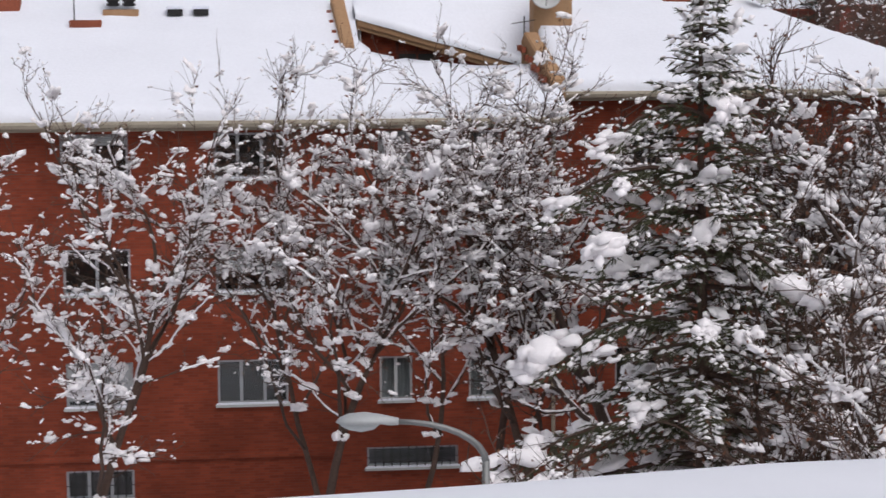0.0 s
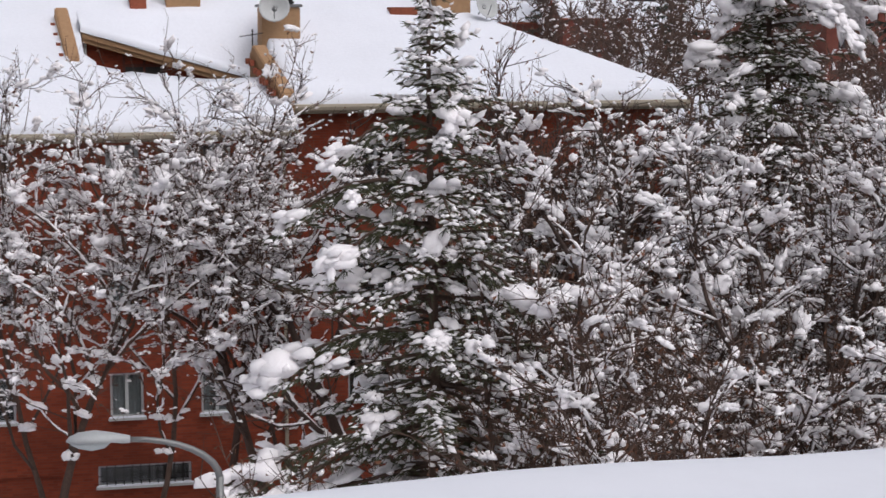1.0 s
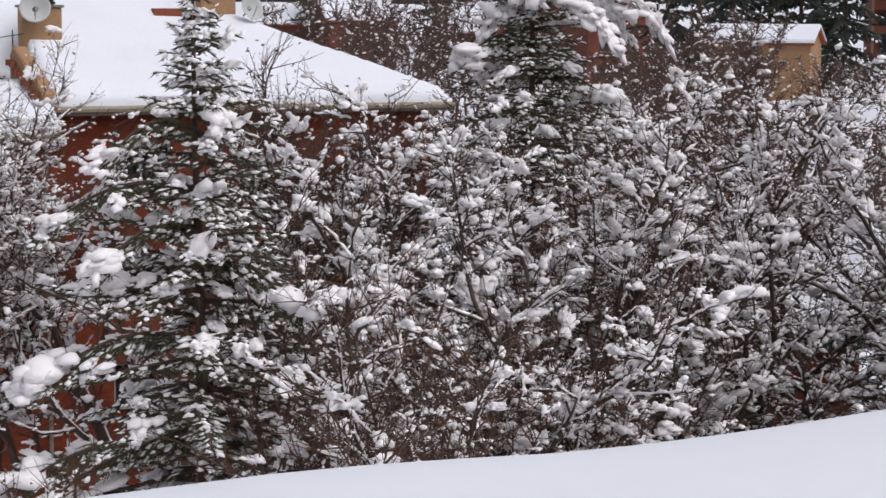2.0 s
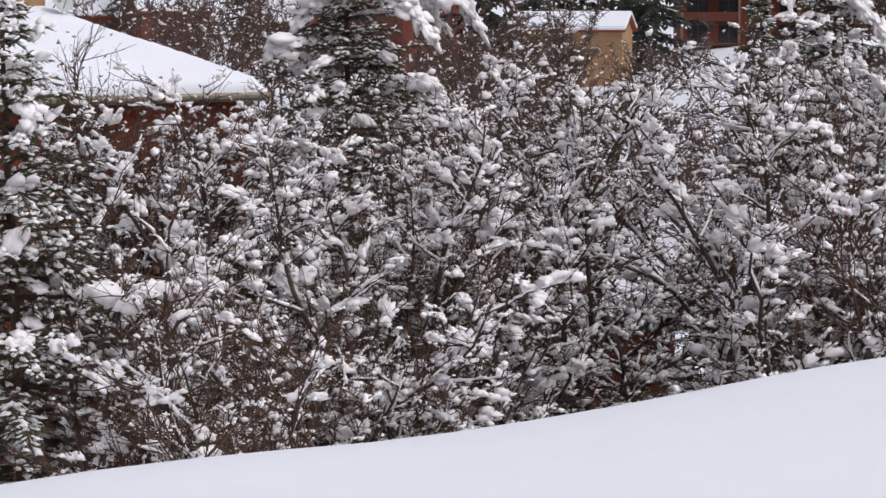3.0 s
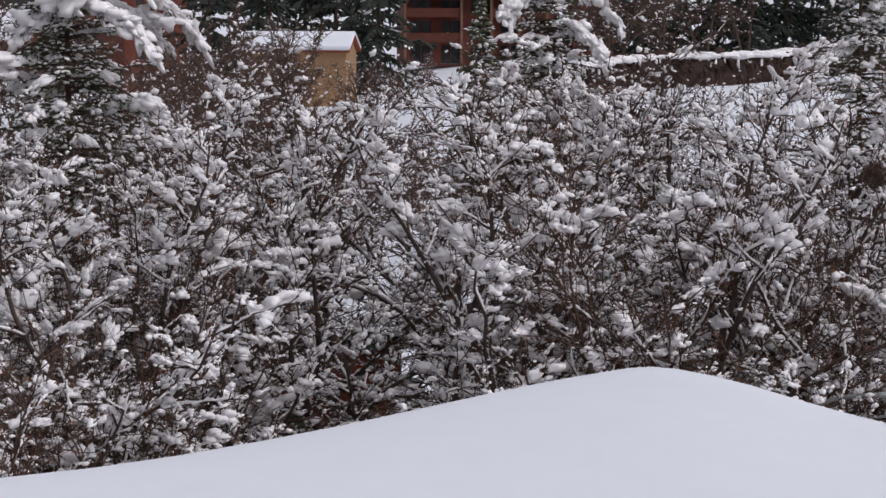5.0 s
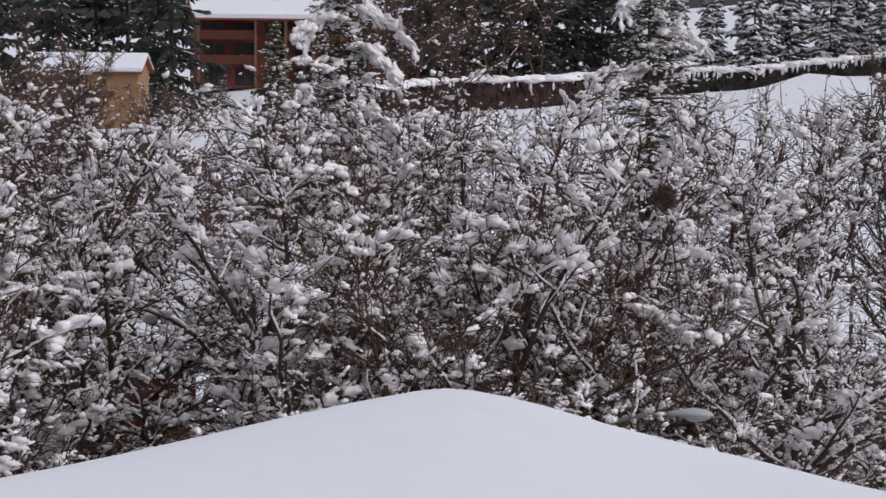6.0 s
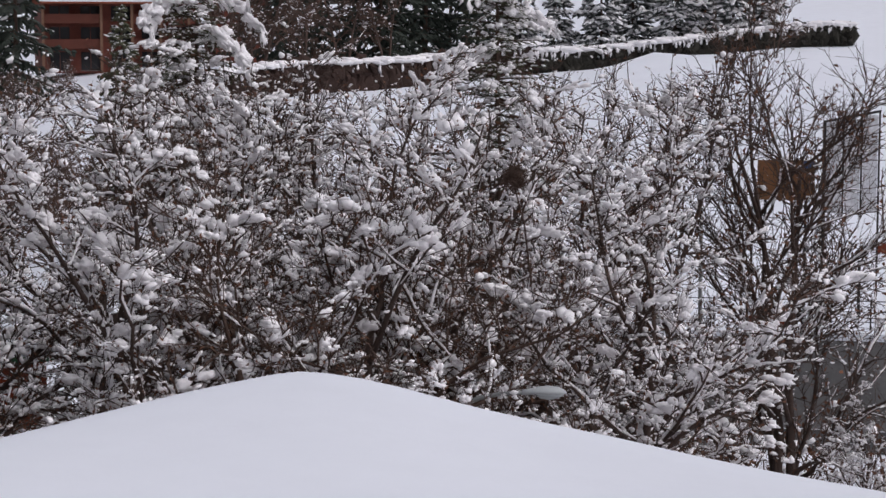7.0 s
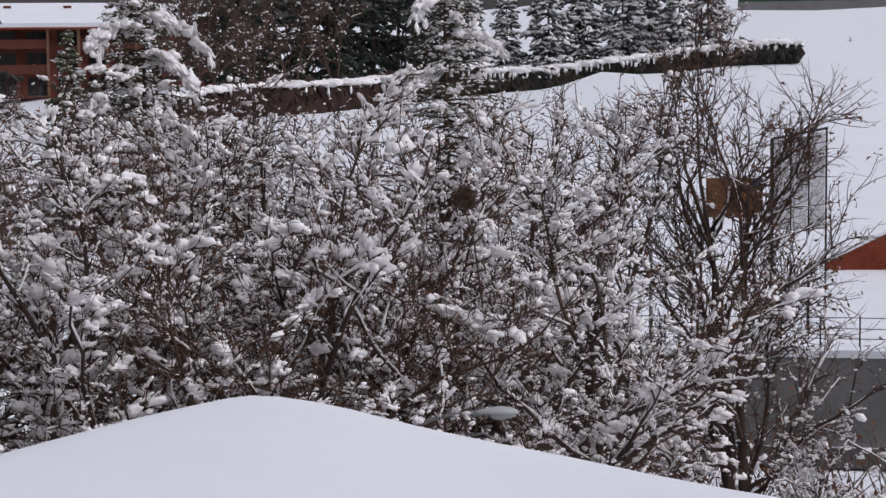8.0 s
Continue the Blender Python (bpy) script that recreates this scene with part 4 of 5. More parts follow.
def undergrowth():
    """Tangled brown brush between the trunks; uncountable, so one object."""
    rng = np.random.default_rng(91)
    brush, leaf, snow = Mesh(), Mesh(), Mesh()
    for _ in range(700):
        az, d = -3 + 50 * rng.random(), 27 + 34 * rng.random()
        if az < 4 and d > 45 or 14.8 < az < 18 and d > 36:
            continue
        x, y = polar(az, d)
        hh = 1.2 + 2.6 * rng.random()
        for s in range(5):
            dirn = np.array([rng.normal() * 0.45, rng.normal() * 0.45, 1.0])
            st = bough((x + rng.normal() * 0.3, y + rng.normal() * 0.3, 0), dirn, hh, rng, 3, 0, 0.35)
            brush.tube(st, [0.03, 0.022, 0.016, 0.008], 3, False)
            for t in range(3):
                b = st[1 + t % 3]
                brush.tube([b, b + unit(rng.normal(size=3) + np.array([0, 0, 0.3])) * 0.7 * rng.random()], [0.011, 0.005], 3, False)
            for t in range(5):
                c = st[rng.integers(1, 4)] + rng.normal(size=3) * 0.25
                a = unit(rng.normal(size=3)) * 0.13
                b = unit(rng.normal(size=3)) * 0.10
                leaf.add([c, c + a * 0.6 + b, c + a * 1.6, c + a - b * 0.5], [(0, 1, 2), (0, 2, 3)])
        for t in range(3):
            snow.lump((x + rng.normal() * 0.5, y + rng.normal() * 0.5, hh * (0.3 + 0.6 * rng.random())), rng.normal(size=3), 0.2, 0.12, 0.1, rng, False, 0.3)
    ob = thing("undergrowth", "tangle of bare brown brush between the trunks", "shrub", kind="stuff")
    part("brush", brush, BARK, ob)
    part("foliage", leaf, DRY_LEAF, ob, "withered brown leaves")
    part("snow", snow, SNOW_CLUMP, ob, "scraps of snow", True)


undergrowth()


def bird_nest():
    """A ball of dark twigs wedged in a fork."""
    rng = np.random.default_rng(6)
    m = Mesh()
    for _ in range(170):
        a = unit(rng.normal(size=3)) * 0.15 * (0.6 + 0.7 * rng.random())
        t = unit(np.cross(a, rng.normal(size=3))) * (0.12 + 0.12 * rng.random())
        m.tube([a - t, a * 1.05, a + t], [0.006, 0.008, 0.005], 3, False)
    m.lump((0, 0, 0), (1, 0, 0), 0.12, 0.12, 0.1, rng, True, 0.2)
    x, y = polar(32.05, 34.6)
    nest = single("bird_nest", m, BARK, "dark round twig nest in a fork of a tree", "nest", Matrix.Translation((x, y, 10.93)))
    limb = Mesh()
    lx, ly = polar(32.6, 37)
    limb.tube([(0, 0, -0.15), ((lx - x) * 0.5, (ly - y) * 0.5, -0.9), (lx - x, ly - y, -2.4)], [0.012, 0.016, 0.024], 5)
    part("perch", limb, BARK, nest)


bird_nest()


# ---- far woods, houses, hedge and field ----
FAR_A = conifer(41, "tall dark conifer behind the gardens, dusted with snow", stand(14.6, 186), "conifer", True, h=24, spread=7.0, snowy=0.2, pitch=1.2, droop=0.3, g=3.4)
FAR_B = conifer(43, "tall dark conifer behind the gardens, dusted with snow", stand(18.0, 178), "conifer", True, h=22, spread=6.5, snowy=0.28, pitch=1.2, droop=0.4, g=3.4)
SMALL = conifer(45, "snow-dusted spruce in a row behind the hedge", stand(33.3, 205), "spruce", True, h=11.5, spread=3.0, snowy=1.3, pitch=0.6, droop=0.25, g=3.0, frost=2.1)
# the crown's haze is put into its needle colour, together with the frost
for ob in SMALL.children:
    if ob.name.startswith("crown"):
        ob.data.materials[0] = NEEDLE_HAZE_FROST
tagged(FAR_A, group="dark conifers"), tagged(FAR_B, group="dark conifers"), tagged(SMALL, group="spruces behind the hedge")
for ob, az, d, turn, size in [(FAR_B, 13.2, 195, 40, 1.0), (FAR_A, 15.9, 192, 200, 0.95), (FAR_A, 17.5, 200, 20, 0.8), (FAR_A, 25.0, 200, 70, 1.0),
                              (FAR_B, 26.4, 190, 10, 1.0), (FAR_A, 27.6, 205, 250, 1.0), (FAR_B, 28.8, 195, 160, 1.05), (FAR_A, 30.2, 210, 90, 0.9),
                              (FAR_B, 14.9, 178, 90, 0.9), (FAR_A, 16.8, 188, 310, 0.95), (FAR_B, 25.7, 182, 222, 0.9), (FAR_A, 29.5, 188, 30, 0.9), (FAR_B, 31.0, 186, 130, 0.9), (FAR_A, 28.2, 184, 75, 0.85), (FAR_B, 6.5, 230, 0, 0.8), (FAR_A, 9.5, 240, 33, 0.8), (FAR_B, 3.0, 240, 77, 0.7), (FAR_A, 12.0, 250, 150, 0.9),
                              (SMALL, 32.2, 215, 30, 1.35), (SMALL, 34.5, 203, 80, 1.25), (SMALL, 35.4, 214, 140, 1.5),
                              (SMALL, 36.6, 208, 250, 1.3), (SMALL, 37.3, 215, 300, 1.45), (SMALL, 38.2, 205, 10, 1.15), (SMALL, 39.0, 212, 60, 1.2)]:
    copy_tree(ob, az, d, turn, size)

THICKET = broadleaf(83, "brown thicket of bare shrubs dusted with snow", stand(2.0, 92), "shrub", BARK_PALE, h=9.0, stems=2, snowy=0.24, leafy=2.6, twigs=4, thick=2.9, limbs=5, detail=0, clump=1.5)
tagged(THICKET, group="far thickets")
rng_far = random.Random(4)
for i in range(34):
    az = 1.6 + i * 0.45
    copy_tree(THICKET, az, 85 + rng_far.random() * 70, rng_far.random() * 360, 0.9 + rng_far.random() * 0.45)
for az, d, s in ((15.1, 160, 0.6), (15.7, 161, 0.52), (23.5, 165, 1.4), (24.7, 170, 1.5), (26.0, 160, 1.0), (39.4, 165, 0.7), (14.4, 150, 0.7), (15.0, 148, 0.75), (15.7, 150, 0.65), (24.1, 172, 1.2), (27.2, 178, 1.3), (28.4, 180, 1.2), (17.3, 142, 0.6), (18.2, 118, 0.6), (19.1, 112, 0.65), (20.0, 120, 0.6), (21.6, 115, 0.6), (16.9, 96, 0.8), (17.9, 102, 0.85), (18.8, 94, 0.8), (19.9, 104, 0.8), (20.9, 98, 0.7), (23.2, 108, 0.6), (24.8, 104, 0.6), (26.5, 112, 0.5), (14.7, 146, 0.62), (15.4, 143, 0.6), (17.5, 160, 0.45), (18.3, 148, 0.5), (19.3, 155, 0.5)):
    copy_tree(THICKET, az, d, az * 50, s)


def gable_house(az, d, turn, w, depth, wall_h, rise, name, label, mat, rows=0, snow_t=0.3):
    """A house with a pitched, snow-covered roof; rows of windows on its front."""
    house = thing(name, label, "building", stand(az, d, turn, sink=0.3))
    holes = []
    n = max(1, int(w / 3.2))
    for r in range(rows):
        for i in range(n):
            c = -w / 2 + w * (i + 0.5) / n
            holes.append((c - 0.6, c + 0.6, 1.0 + 2.8 * r, 2.3 + 2.8 * r))
    part("wall", wall_panel(-w / 2, w / 2, 0, wall_h, 0, 0.3, holes), mat, house)
    for a, b, z0, z1 in holes:
        window_unit(house, a, b, z0, z1, 0, far=True)
    m = Mesh()
    m.box(-w / 2, depth - 0.3, 0, w / 2, depth, wall_h)
    for x in (-w / 2, w / 2 - 0.3):
        m.add([(x + e, y, z) for e in (0, 0.3) for y, z in ((0.3, 0), (depth - 0.3, 0), (depth - 0.3, wall_h), (depth / 2, wall_h + rise), (0.3, wall_h))],
              [(0, 1, 2, 3, 4), (9, 8, 7, 6, 5)] + [(i, 5 + i, 5 + (i + 1) % 5, (i + 1) % 5) for i in range(5)])
    part("wall", m, mat, house)
    for nm, z0, t, mt, o in (("roof", 0.02, 0.16, TILE, 0.35), ("roof_snow", 0.19, snow_t, SNOW, 0.38)):
        m = Mesh()
        sl = rise / (depth / 2)
        pr = [(-o, wall_h - sl * o), (depth / 2, wall_h + rise), (depth + o, wall_h - sl * o)]
        v = [(x, y, z + z0 + e) for x in (-w / 2 - o, w / 2 + o) for e in (0, t) for y, z in pr]
        m.add(v, [(3, 4, 10, 9), (4, 5, 11, 10), (0, 6, 7, 1), (1, 7, 8, 2), (0, 3, 9, 6), (2, 8, 11, 5), (0, 1, 4, 3), (1, 2, 5, 4), (6, 9, 10, 7), (7, 10, 11, 8)])
        part(nm, m, mt, house, bevel=0.08 if nm == "roof_snow" else 0)
    return house


def balcony_block():
    """Far apartment block with balconies between timber posts."""
    w, fl = 17.0, 3
    blk = thing("apartment_block", "far red brick apartment block with balconies and snow roof", "building", stand(20.9, 222, -14, sink=0.3))
    holes = []
    for r in range(fl):
        for i in range(5):
            c = -w / 2 + 1.9 + i * 3.3
            holes.append((c - 1.1, c + 1.1, 0.3 + 2.7 * r, min(2.35 + 2.7 * r, 7.3)))
    top = 2.7 * fl - 0.6
    part("wall", wall_panel(-w / 2, w / 2, 0, top, 0, 0.3, holes), BRICK_FAR, blk)
    for a, b, z0, z1 in holes:
        window_unit(blk, a, b, z0, z1, 0, far=True)
    m = Mesh()
    m.box(-w / 2, 0.3, 0, -w / 2 + 0.3, 10, top)
    m.box(w / 2 - 0.3, 0.3, 0, w / 2, 10, top)
    m.box(-w / 2 + 0.3, 9.7, 0, w / 2 - 0.3, 10, top)
    part("wall", m, BRICK_FAR, blk)
    for r in range(1, fl):
        for x0, x1 in ((-w / 2, -w / 2 + 6.2), (1.0, 7.2)):
            m = Mesh()
            z = 2.7 * r
            m.box(x0, -1.5, z, x1, 0, z + 0.18)
            m.box(x0, -1.5, z + 0.18, x1, -1.42, z + 1.0)
            part("balcony", m, WOOD_BROWN, blk)
    for x in (-w / 2, -w / 2 + 6.2, 1.0, 4.1, 7.2):
        m = Mesh()
        m.box(x - 0.14, -1.66, 0, x + 0.14, -1.51, top)
        part("post", m, TAN_WOOD, blk, "weathered tan timber post")
    for nm, z0, t, mt in (("roof", 0.0, 0.2, TILE), ("roof_snow", 0.2, 0.45, SNOW)):
        m = Mesh()
        v = [(x, y, top + z + z0 + e) for x in (-w / 2 - 0.6, w / 2 + 0.6) for e in (0, t) for y, z in ((-2.1, 0), (5, 2.3), (10.6, 0))]
        m.add(v, [(3, 4, 10, 9), (4, 5, 11, 10), (0, 6, 7, 1), (1, 7, 8, 2), (0, 3, 9, 6), (2, 8, 11, 5), (0, 1, 4, 3), (1, 2, 5, 4), (6, 9, 10, 7), (7, 10, 11, 8)])
        part(nm, m, mt, blk)
    for x in (-6, 0.5, 5):
        m = Mesh()
        m.box(x - 0.4, 3, top + 1.4, x + 0.4, 3.8, top + 2.6)
        part("chimney", m, BRICK_FAR, blk)


balcony_block()
gable_house(15.55, 166, -30, 9.0, 3.8, 5.0, 1.1, "garden_house", "low tan house with a snow-covered pitched roof", TAN)
gable_house(11.7, 215, 35, 9.5, 9, 11.0, 2.5, "apartment_block", "tall narrow red brick block with a snow roof", BRICK_FAR, 4)
gable_house(24.3, 226, -15, 6.0, 9, 7.5, 1.8, "apartment_block", "red brick block half hidden behind conifers", BRICK_FAR, 3)
gable_house(4.4, 230, 10, 8, 9, 5.6, 2.0, "row_house", "far brick row house with a snowy roof", BRICK_FAR, 1)
gable_house(2.4, 240, -8, 7, 9, 5.0, 1.8, "row_house", "far brick row house with a snowy roof", BRICK_FAR, 1)
gable_house(7.2, 235, -25, 8, 8, 4.0, 2.2, "row_house", "low far house with a white snowy roof", BRICK_FAR, 1)


def hedge(name, label, ends, d0, d1, h, w, mat_leaf, seed, ragged=4):
    """A clipped hedge that follows the slope, with snow on top; leaves and snow are stuff."""
    rng = np.random.default_rng(seed)
    leaf, snow = Mesh(), Mesh()
    (a0, a1), n = ends, 150
    for i in range(n):
        u = i / (n - 1)
        az = a0 + (a1 - a0) * u
        d = d0 + (d1 - d0) * u
        x, y = polar(az, d)
        z = ground_height(x, y)
        t = np.array([math.cos(radians(az)), -math.sin(radians(az)), 0])
        for _ in range(12):
            c = np.array([x, y, z + h * (0.12 + 0.75 * rng.random())]) + rng.normal(size=3) * (0.1, w * 0.35, 0.05)
            leaf.lump(c, t + rng.normal(size=3) * 0.8, 0.4, 0.22, 0.24, rng, False, 0.6)
        leaf.lump((x, y, z + h * 0.45), t, 0.8, w * 0.5, h * 0.52, rng, True, 0.1)
        for _ in range(ragged):
            k = rng.normal(size=3) * (0.5, 0.5, 0.0)
            snow.lump((x + k[0], y + k[1], z + h * (0.72 + 0.2 * rng.random())), (0, 0, 1), 0.22 + 0.2 * rng.random(), 0.13, 0.12, rng, False, 0.4)
        for _ in range(2):
            snow.lump((x + rng.normal() * 0.2, y + rng.normal() * w * 0.2, z + h * (1.0 + 0.08 * rng.random())), t, 0.55 + 0.3 * rng.random(), w * 0.5, 0.16 + 0.08 * rng.random(), rng, True, 0.15)
    ob = thing(name, label, "hedge", kind="stuff")
    part("foliage", leaf, mat_leaf, ob)
    part("snow", snow, SNOW_CLUMP, ob, "snow along the top", True)


BROWN_HEDGE = material("brown_hedge", (0.05, 0.03, 0.024), 0.95, vary=0.3, scale=5, bump=0.3, island=0.8)
GREEN_HEDGE = material("green_hedge", (0.036, 0.033, 0.026), 0.95, vary=0.5, scale=5, bump=0.3, island=0.8)
hedge("hedge", "long clipped brown beech hedge topped with snow", (22.0, 32.5), 150, 172, 2.3, 1.0, BROWN_HEDGE, 3, 1)
hedge("hedge", "dark evergreen hedge with a ragged snow top", (32.2, 41.4), 172, 178, 1.7, 1.0, GREEN_HEDGE, 4)


def retaining_wall():
    wall = thing("retaining_wall", "grey concrete retaining wall with snow on its top", "wall", kind="structure")
    k = 40
    for nm, r0, r1, z0, z1, mat in (("concrete", 67.9, 68.3, -0.3, 3.05, CONCRETE), ("snow", 67.85, 68.6, 3.05, 3.3, SNOW)):
        v = []
        for i in range(k + 1):
            az = 28 + 24 * i / k
            for r, z in ((r0, z0), (r0, z1), (r1, z1), (r1, z0)):
                x, y = polar(az, r)
                v.append((x, y, z + (0.06 * noise.noise((x, y, 0)) if z == z1 and mat is SNOW else 0)))
        f = [(i * 4 + a, i * 4 + (a + 1) % 4, i * 4 + 4 + (a + 1) % 4, i * 4 + 4 + a) for i in range(k) for a in range(4)]
        m = Mesh()
        m.add(v, f + [(0, 1, 2, 3), (k * 4 + 3, k * 4 + 2, k * 4 + 1, k * 4)])
        part(nm, m, mat, wall)
    road = Mesh()
    v = []
    for i in range(k + 1):
        az = 24 + 30 * i / k
        for r in (64.0, 67.3):
            x, y = polar(az, r)
            v.append((x, y, ground_height(x, y) + 0.09))
    road.add(v, [(i * 2, i * 2 + 1, i * 2 + 3, i * 2 + 2) for i in range(k)])
    single("road", road, ASPHALT, "wet dark asphalt street cleared of snow", "road", kind="structure")


retaining_wall()


def street_lamp(x, y, z_head, head_dir, length, arm):
    """Cobra-head street lamp: pole, curved arm, shell and bowl."""
    g = ground_height(x, y)
    lamp = thing("street_lamp", "grey cobra-head street lamp on a curved arm", "street lamp", Matrix.Translation((x, y, g)))
    hx, hy = head_dir
    top = z_head - g
    m = Mesh()
    m.tube([(0, 0, 0), (0, 0, top * 0.5), (0, 0, top - 0.55)], [0.09, 0.07, 0.05], 10)
    part("pole", m, GALV, lamp, smooth=True)
    pts = []
    for i in range(9):
        u = i / 8
        s = math.sin(u * math.pi / 2)
        pts.append((hx * arm * (1 - math.cos(u * math.pi / 2)) , hy * arm * (1 - math.cos(u * math.pi / 2)), top - 0.03 - 0.55 * (1 - s)))
    m = Mesh()
    m.tube(pts, np.linspace(0.05, 0.035, 9), 8)
    part("arm", m, GALV, lamp, smooth=True)
    base = np.array([hx * arm * 0.97, hy * arm * 0.97, top - 0.03])
    ax, sd, up = np.array([hx, hy, 0.0]), np.array([-hy, hx, 0.0]), np.array([0, 0, 1.0])
    for nm, mat, sh in (("shell", LAMP_SHELL, ((0, .045, .05, .045), (.12, .06, .07, .05), (.3, .13, .10, .02), (.55, .17, .13, .02), (.8, .15, .11, .02), (.95, .08, .06, .02), (1, .01, .01, .01))),
                        ("bowl", LAMP_BOWL, ((.3, .10, -.01, .03), (.4, .13, -.01, .1), (.6, .15, -.01, .13), (.8, .13, -.01, .1), (.93, .06, -.01, .05)))):
        v, k = [], 14
        for u, w, hi, lo in sh:
            c = base + ax * length * u
            w, hi, lo = w * length / 0.8, hi * length / 0.8, lo * length / 0.8
            for j in range(k):
                a = j * 2 * math.pi / k
                v.append(c + sd * w * math.cos(a) + up * (math.sin(a) * (hi if math.sin(a) > 0 else lo)))
        n = len(sh)
        m = Mesh()
        m.add(v, [(i * k + j, i * k + (j + 1) % k, (i + 1) * k + (j + 1) % k, (i + 1) * k + j) for i in range(n - 1) for j in range(k)] + [tuple(range(k))[::-1], tuple((n - 1) * k + j for j in range(k))])
        part(nm, m, mat, lamp, "pale lens bowl" if nm == "bowl" else "", True)
    return lamp


def lamp_at(az_tail, az_nose, el, d, arm):
    """Places the head between two bearings at one distance."""
    t, n = np.array(polar(az_tail, d)), np.array(polar(az_nose, d))
    ax = (n - t) / np.linalg.norm(n - t)
    foot = t - ax * arm * 0.97
    street_lamp(foot[0], foot[1], EYE + d * math.tan(radians(el)), tuple(ax), np.linalg.norm(n - t), arm)


lamp_at(-9.07, -10.89, -12.0, 25, 1.15)
lamp_at(32.3, 33.6, -10.35, 33, 1.3)
lx, ly = polar(37.45, 60)
street_lamp(lx + 0.7, ly + 1.0, EYE + 60 * math.tan(radians(-4.6)), (-0.57, -0.82), 0.8, 1.2)


# ---- ball court, board and screen on the terrace ----
def court_things():
    d = 71.0
    bx, by = polar(39.76, d)
    g = ground_height(bx, by)
    board = thing("notice_board", "weathered brown board on two dark posts", "board", Matrix.Translation((bx, by, g)) @ Matrix.Rotation(radians(-39.8), 4, "Z"))
    z0, z1 = EYE - g + d * math.tan(radians(-4.82)), EYE - g + d * math.tan(radians(-3.7))
    for i in range(6):
        m = Mesh()
        h = (z1 - z0) / 6
        m.box(-0.99, 0, z0 + i * h + 0.001, 0.99, 0.05, z0 + (i + 1) * h - 0.001)
        part("board", m, BROWN_BOARD, board)
    m = Mesh()
    m.box(0.6, -0.012, z1 - 0.28, 0.97, -0.003, z1 - 0.03)
    part("plate", m, material("dull_blue", (0.06, 0.10, 0.2), 0.6), board)
    for x in (-0.7, 0.7):
        m = Mesh()
        m.tube([(x, 0.1, -0.2), (x, 0.1, z1 - 0.1)], [0.05, 0.05], 8)
        part("post", m, IRON, board)
    d = 74.0
    fx, fy = polar(41.57, d)
    g = ground_height(fx, fy)
    scr = thing("ball_screen", "tall dark frame with weathered grey translucent panels", "screen", Matrix.Translation((fx, fy, g)) @ Matrix.Rotation(radians(-35), 4, "Z"))
    z0, z1 = EYE - g + d * math.tan(radians(-5.3)), EYE - g + d * math.tan(radians(-2.45))
    for x in (-0.98, -0.3, 0.35, 0.98):
        m = Mesh()
        q = 0.06 if x < -0.5 else 0.03
        m.box(x - q, -0.05, -0.2 if abs(x) > 0.5 else z0, x + q, 0.05, z1 + 0.2 * x)
        part("post", m, IRON, scr)
    m = Mesh()
    m.tube([(-1.03, 0, z1 - 0.2), (1.03, 0, z1 + 0.2)], [0.045, 0.045], 4)
    part("rail", m, IRON, scr)
    panel = material("weathered_panel", (0.66, 0.66, 0.68), 0.6, vary=0.4, scale=3, bump=0.1)
    for a, b in ((-0.9, -0.36), (-0.24, 0.29), (0.41, 0.92)):
        m = Mesh()
        m.box(a, -0.01, z0 + 0.2, b, 0.01, z1 - 0.04 + 0.2 * a)
        part("panel", m, panel, scr)
    px, py = polar(41.85, 73)
    g = ground_height(px, py)
    m = Mesh()
    m.tube([(0, 0, -0.2), (0, 0, 2.1)], [0.06, 0.06], 10)
    post = single("post", m, IRON, "dark steel post in the snow", "post", Matrix.Translation((px, py, g)))
    for az, d, w, h in ((44.2, 91, 6.0, 1.8), (39.3, 70.0, 1.3, 0.45)):
        x, y = polar(az, d)
        g = ground_height(x, y)
        wl_ = thing("low_wall", "low red-brown brick wall with a snow cap", "wall", Matrix.Translation((x, y, g)) @ Matrix.Rotation(radians(-az + 6), 4, "Z"))
        k = 0.5 if w > 3 else 0.0
        for nm, y0, y1, z0, z1, mat in (("brickwork", 0, 0.3, -1.2, h, BRICK), ("snow", -0.03, 0.33, h, h + 0.12, SNOW)):
            m = Mesh()
            v = [(x, yy, z + k * x) for x in (-w / 2, w / 2) for yy in (y0, y1) for z in (z0, z1)]
            m.add(v, [(0, 1, 3, 2), (4, 6, 7, 5), (0, 4, 5, 1), (2, 3, 7, 6), (1, 5, 7, 3), (0, 2, 6, 4)])
            part(nm, m, mat, wl_)


court_things()


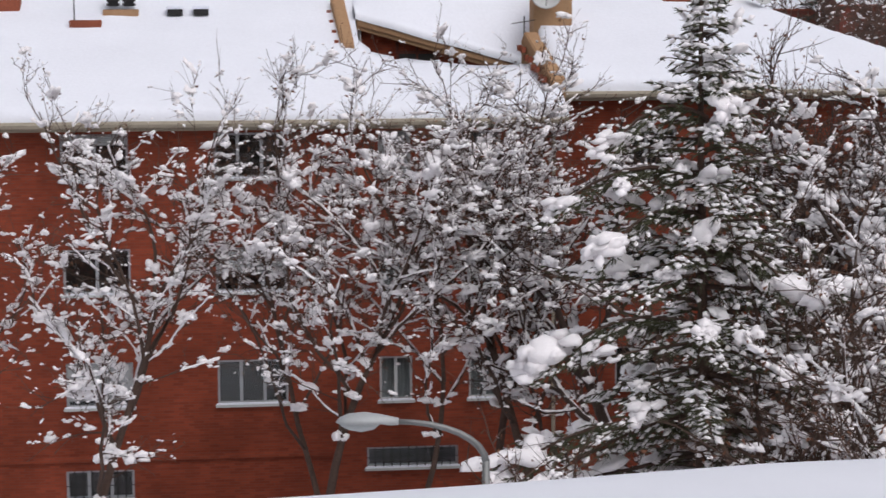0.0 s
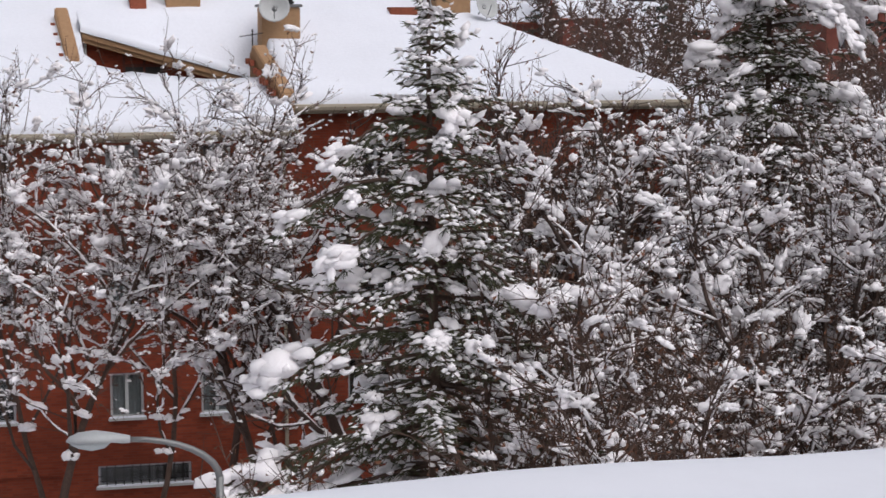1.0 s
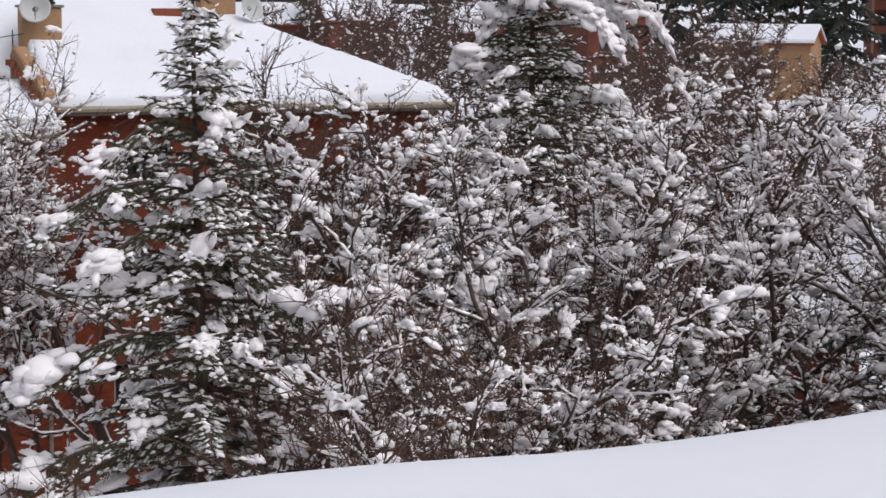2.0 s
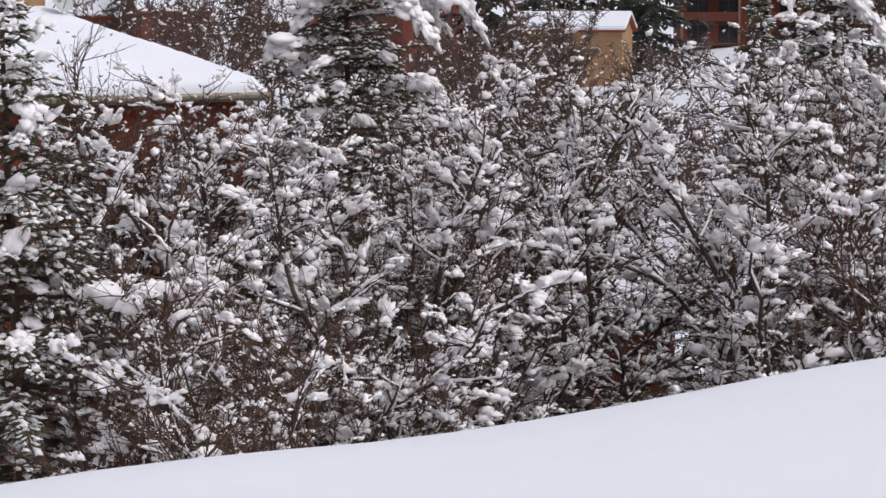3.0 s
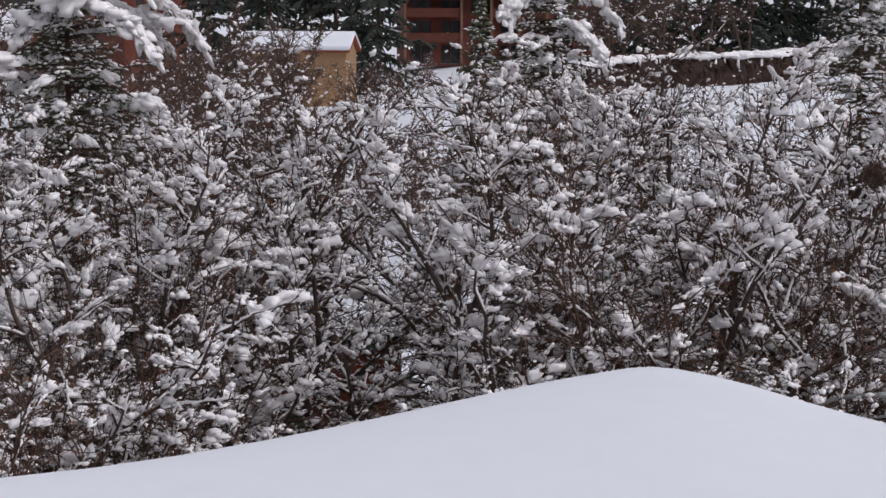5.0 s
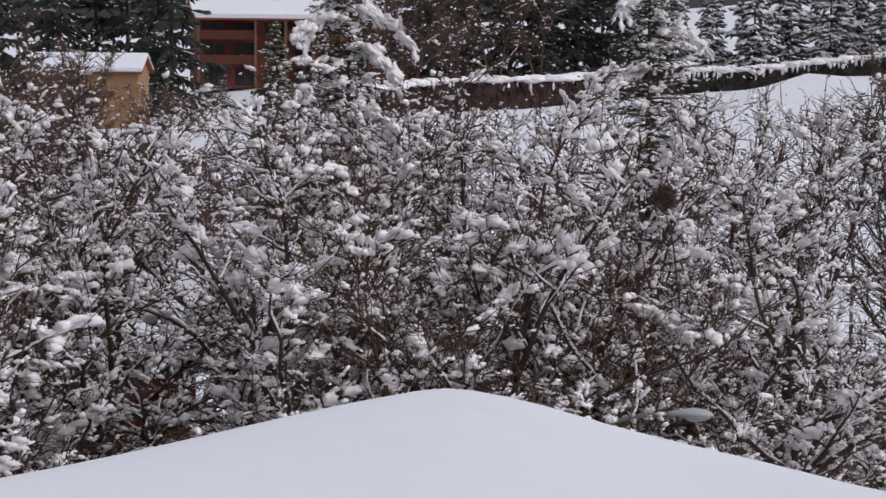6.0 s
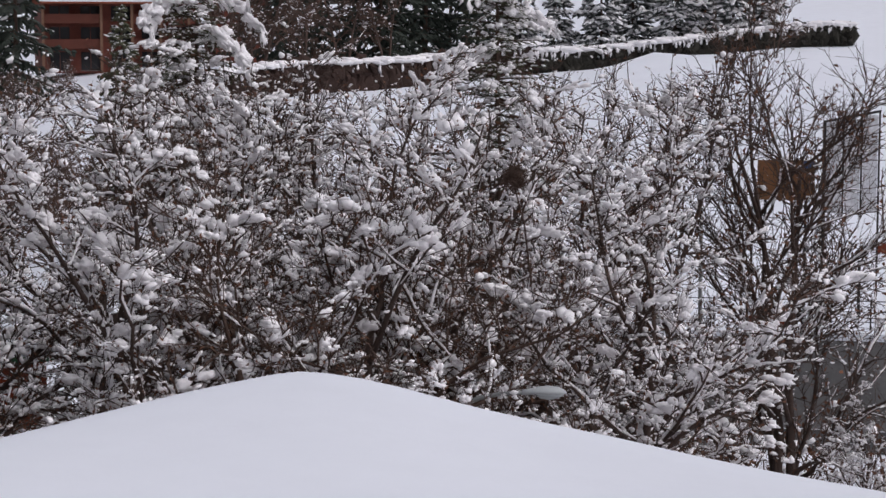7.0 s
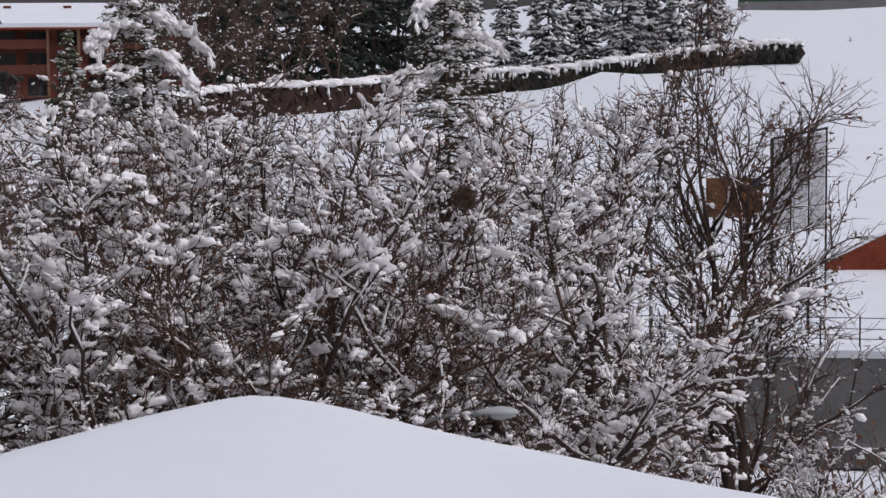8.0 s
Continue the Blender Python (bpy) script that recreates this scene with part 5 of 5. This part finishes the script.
def pavilion():
    """Brick garden hut with green shutters behind the trees."""
    x, y = polar(16.3, 56)
    hut = thing("garden_hut", "brick garden hut with green doors and snowy roof", "hut", Matrix.Translation((x, y, 0)) @ Matrix.Rotation(radians(-12), 4, "Z"))
    part("wall", wall_panel(-2.3, 2.3, 0, 4.3, 0, 0.25, [(-1.4, -0.2, 0.2, 2.6), (0.3, 1.5, 0.2, 2.6)]), BRICK, hut)
    m = Mesh()
    m.box(-2.3, 0.25, 0, -2.05, 3.5, 4.3)
    m.box(2.05, 0.25, 0, 2.3, 3.5, 4.3)
    m.box(-2.05, 3.25, 0, 2.05, 3.5, 4.3)
    part("wall", m, BRICK, hut)
    for a in (-1.4, 0.3):
        m = Mesh()
        m.box(a, 0.08, 0.2, a + 1.2, 0.14, 2.6)
        for i in range(5):
            m.box(a + 0.06, 0.05, 0.4 + 0.42 * i, a + 1.14, 0.082, 0.7 + 0.42 * i)
        part("door", m, GREEN_PAINT, hut, "green painted panelled door")
    m = Mesh()
    m.box(-2.6, -0.3, 4.3, 2.6, 3.8, 4.45)
    part("roof", m, GREEN_PAINT, hut)
    m = Mesh()
    m.box(-2.62, -0.32, 4.452, 2.62, 3.82, 4.8)
    part("roof_snow", m, SNOW, hut, bevel=0.1)


pavilion()


def recycling_bin(az, d):
    m0 = stand(az, d, -az)
    b = thing("recycling_bin", "round green recycling container with white plate", "container", m0)
    m = Mesh()
    m.tube([(0, 0, 0), (0, 0, 0.3), (0, 0, 0.8), (0, 0, 1.2), (0, 0, 1.5), (0, 0, 1.62)], [0.62, 0.7, 0.72, 0.64, 0.4, 0.15], 16)
    part("body", m, GREEN_PAINT, b, smooth=True)
    m = Mesh()
    m.tube([(0, -0.71, 0.95), (0, -0.74, 0.95)], [0.2, 0.2], 14)
    part("plate", m, WHITE, b)
    m = Mesh()
    m.lump((0, 0, 1.6), (1, 0, 0), 0.5, 0.5, 0.16, np.random.default_rng(2), True, 0.06)
    part("snow", m, SNOW, b, smooth=True)


recycling_bin(14.35, 158)


def snowed_car(az, d, turn, paint):
    car = thing("parked_car", "parked car buried under fresh snow", "car", stand(az, d, turn))
    m = Mesh()
    pr = [(-2.05, 0.35), (-2.1, 0.75), (-1.35, 0.88), (-0.75, 1.38), (0.75, 1.42), (1.5, 0.95), (2.05, 0.85), (2.1, 0.35)]
    v = [(x, y * (1 if z < 1 else 0.82), z) for y in (-0.85, 0.85) for x, z in pr]
    k = len(pr)
    m.add(v, [(i, i + 1, k + i + 1, k + i) for i in range(k - 1)] + [tuple(range(k))[::-1], tuple(range(k, 2 * k)), (0, k, 2 * k - 1, k - 1)])
    part("body", m, paint, car, bevel=0.06)
    rng = np.random.default_rng(3)
    m = Mesh()
    for x, z, l in ((0, 1.5, 0.95), (-1.6, 0.95, 0.55), (1.75, 0.98, 0.5)):
        m.lump((x, 0, z), (1, 0, 0), l, 0.85, 0.2, rng, True, 0.05)
    part("snow", m, SNOW, car, smooth=True)
    for x in (-1.3, 1.3):
        for y in (-0.8, 0.8):
            m = Mesh()
            m.tube([(x, y - 0.1, 0.32), (x, y + 0.1, 0.32)], [0.32, 0.32], 14)
            part("tyre", m, IRON, car)


snowed_car(18.35, 190, 10, WHITE)
snowed_car(13.7, 140, -20, RED_PAINT)


def street_fence():
    """Pale far wall and roof edge on the brow of the hill."""
    x, y = polar(43.5, 335)
    w = thing("garden_wall", "long low grey wall on the brow of the snowy hill", "wall", Matrix.Translation((x, y, ground_height(x, y))) @ Matrix.Rotation(radians(-44), 4, "Z"))
    m = Mesh()
    m.box(-21.5, 0, -3, 30, 0.5, 1.5)
    part("masonry", m, CONCRETE, w)
    m = Mesh()
    m.box(-21.5, 0.6, 1.0, 30, 4, 4.0)
    part("screen_planting", m, GREEN_PAINT, w)


street_fence()


def wire_fence():
    """Thin steel fence along the top of the retaining wall."""
    fence = thing("wire_fence", "thin steel post and wire fence above the retaining wall", "fence")
    pts = []
    for i in range(13):
        x, y = polar(34.5 + 1.1 * i, 69.6)
        g = ground_height(x, y)
        pts.append((x, y, g))
        m = Mesh()
        m.tube([(x, y, g - 0.2), (x, y, g + 1.15)], [0.03, 0.03], 6)
        part("post", m, IRON, fence)
    for z in (0.35, 0.7, 1.08):
        m = Mesh()
        m.tube([(x, y, g + z) for x, y, g in pts], [0.014] * 13, 4)
        part("wire", m, IRON, fence)


wire_fence()
copy_tree(THICKET, 42.95, 262, 40, 0.09)
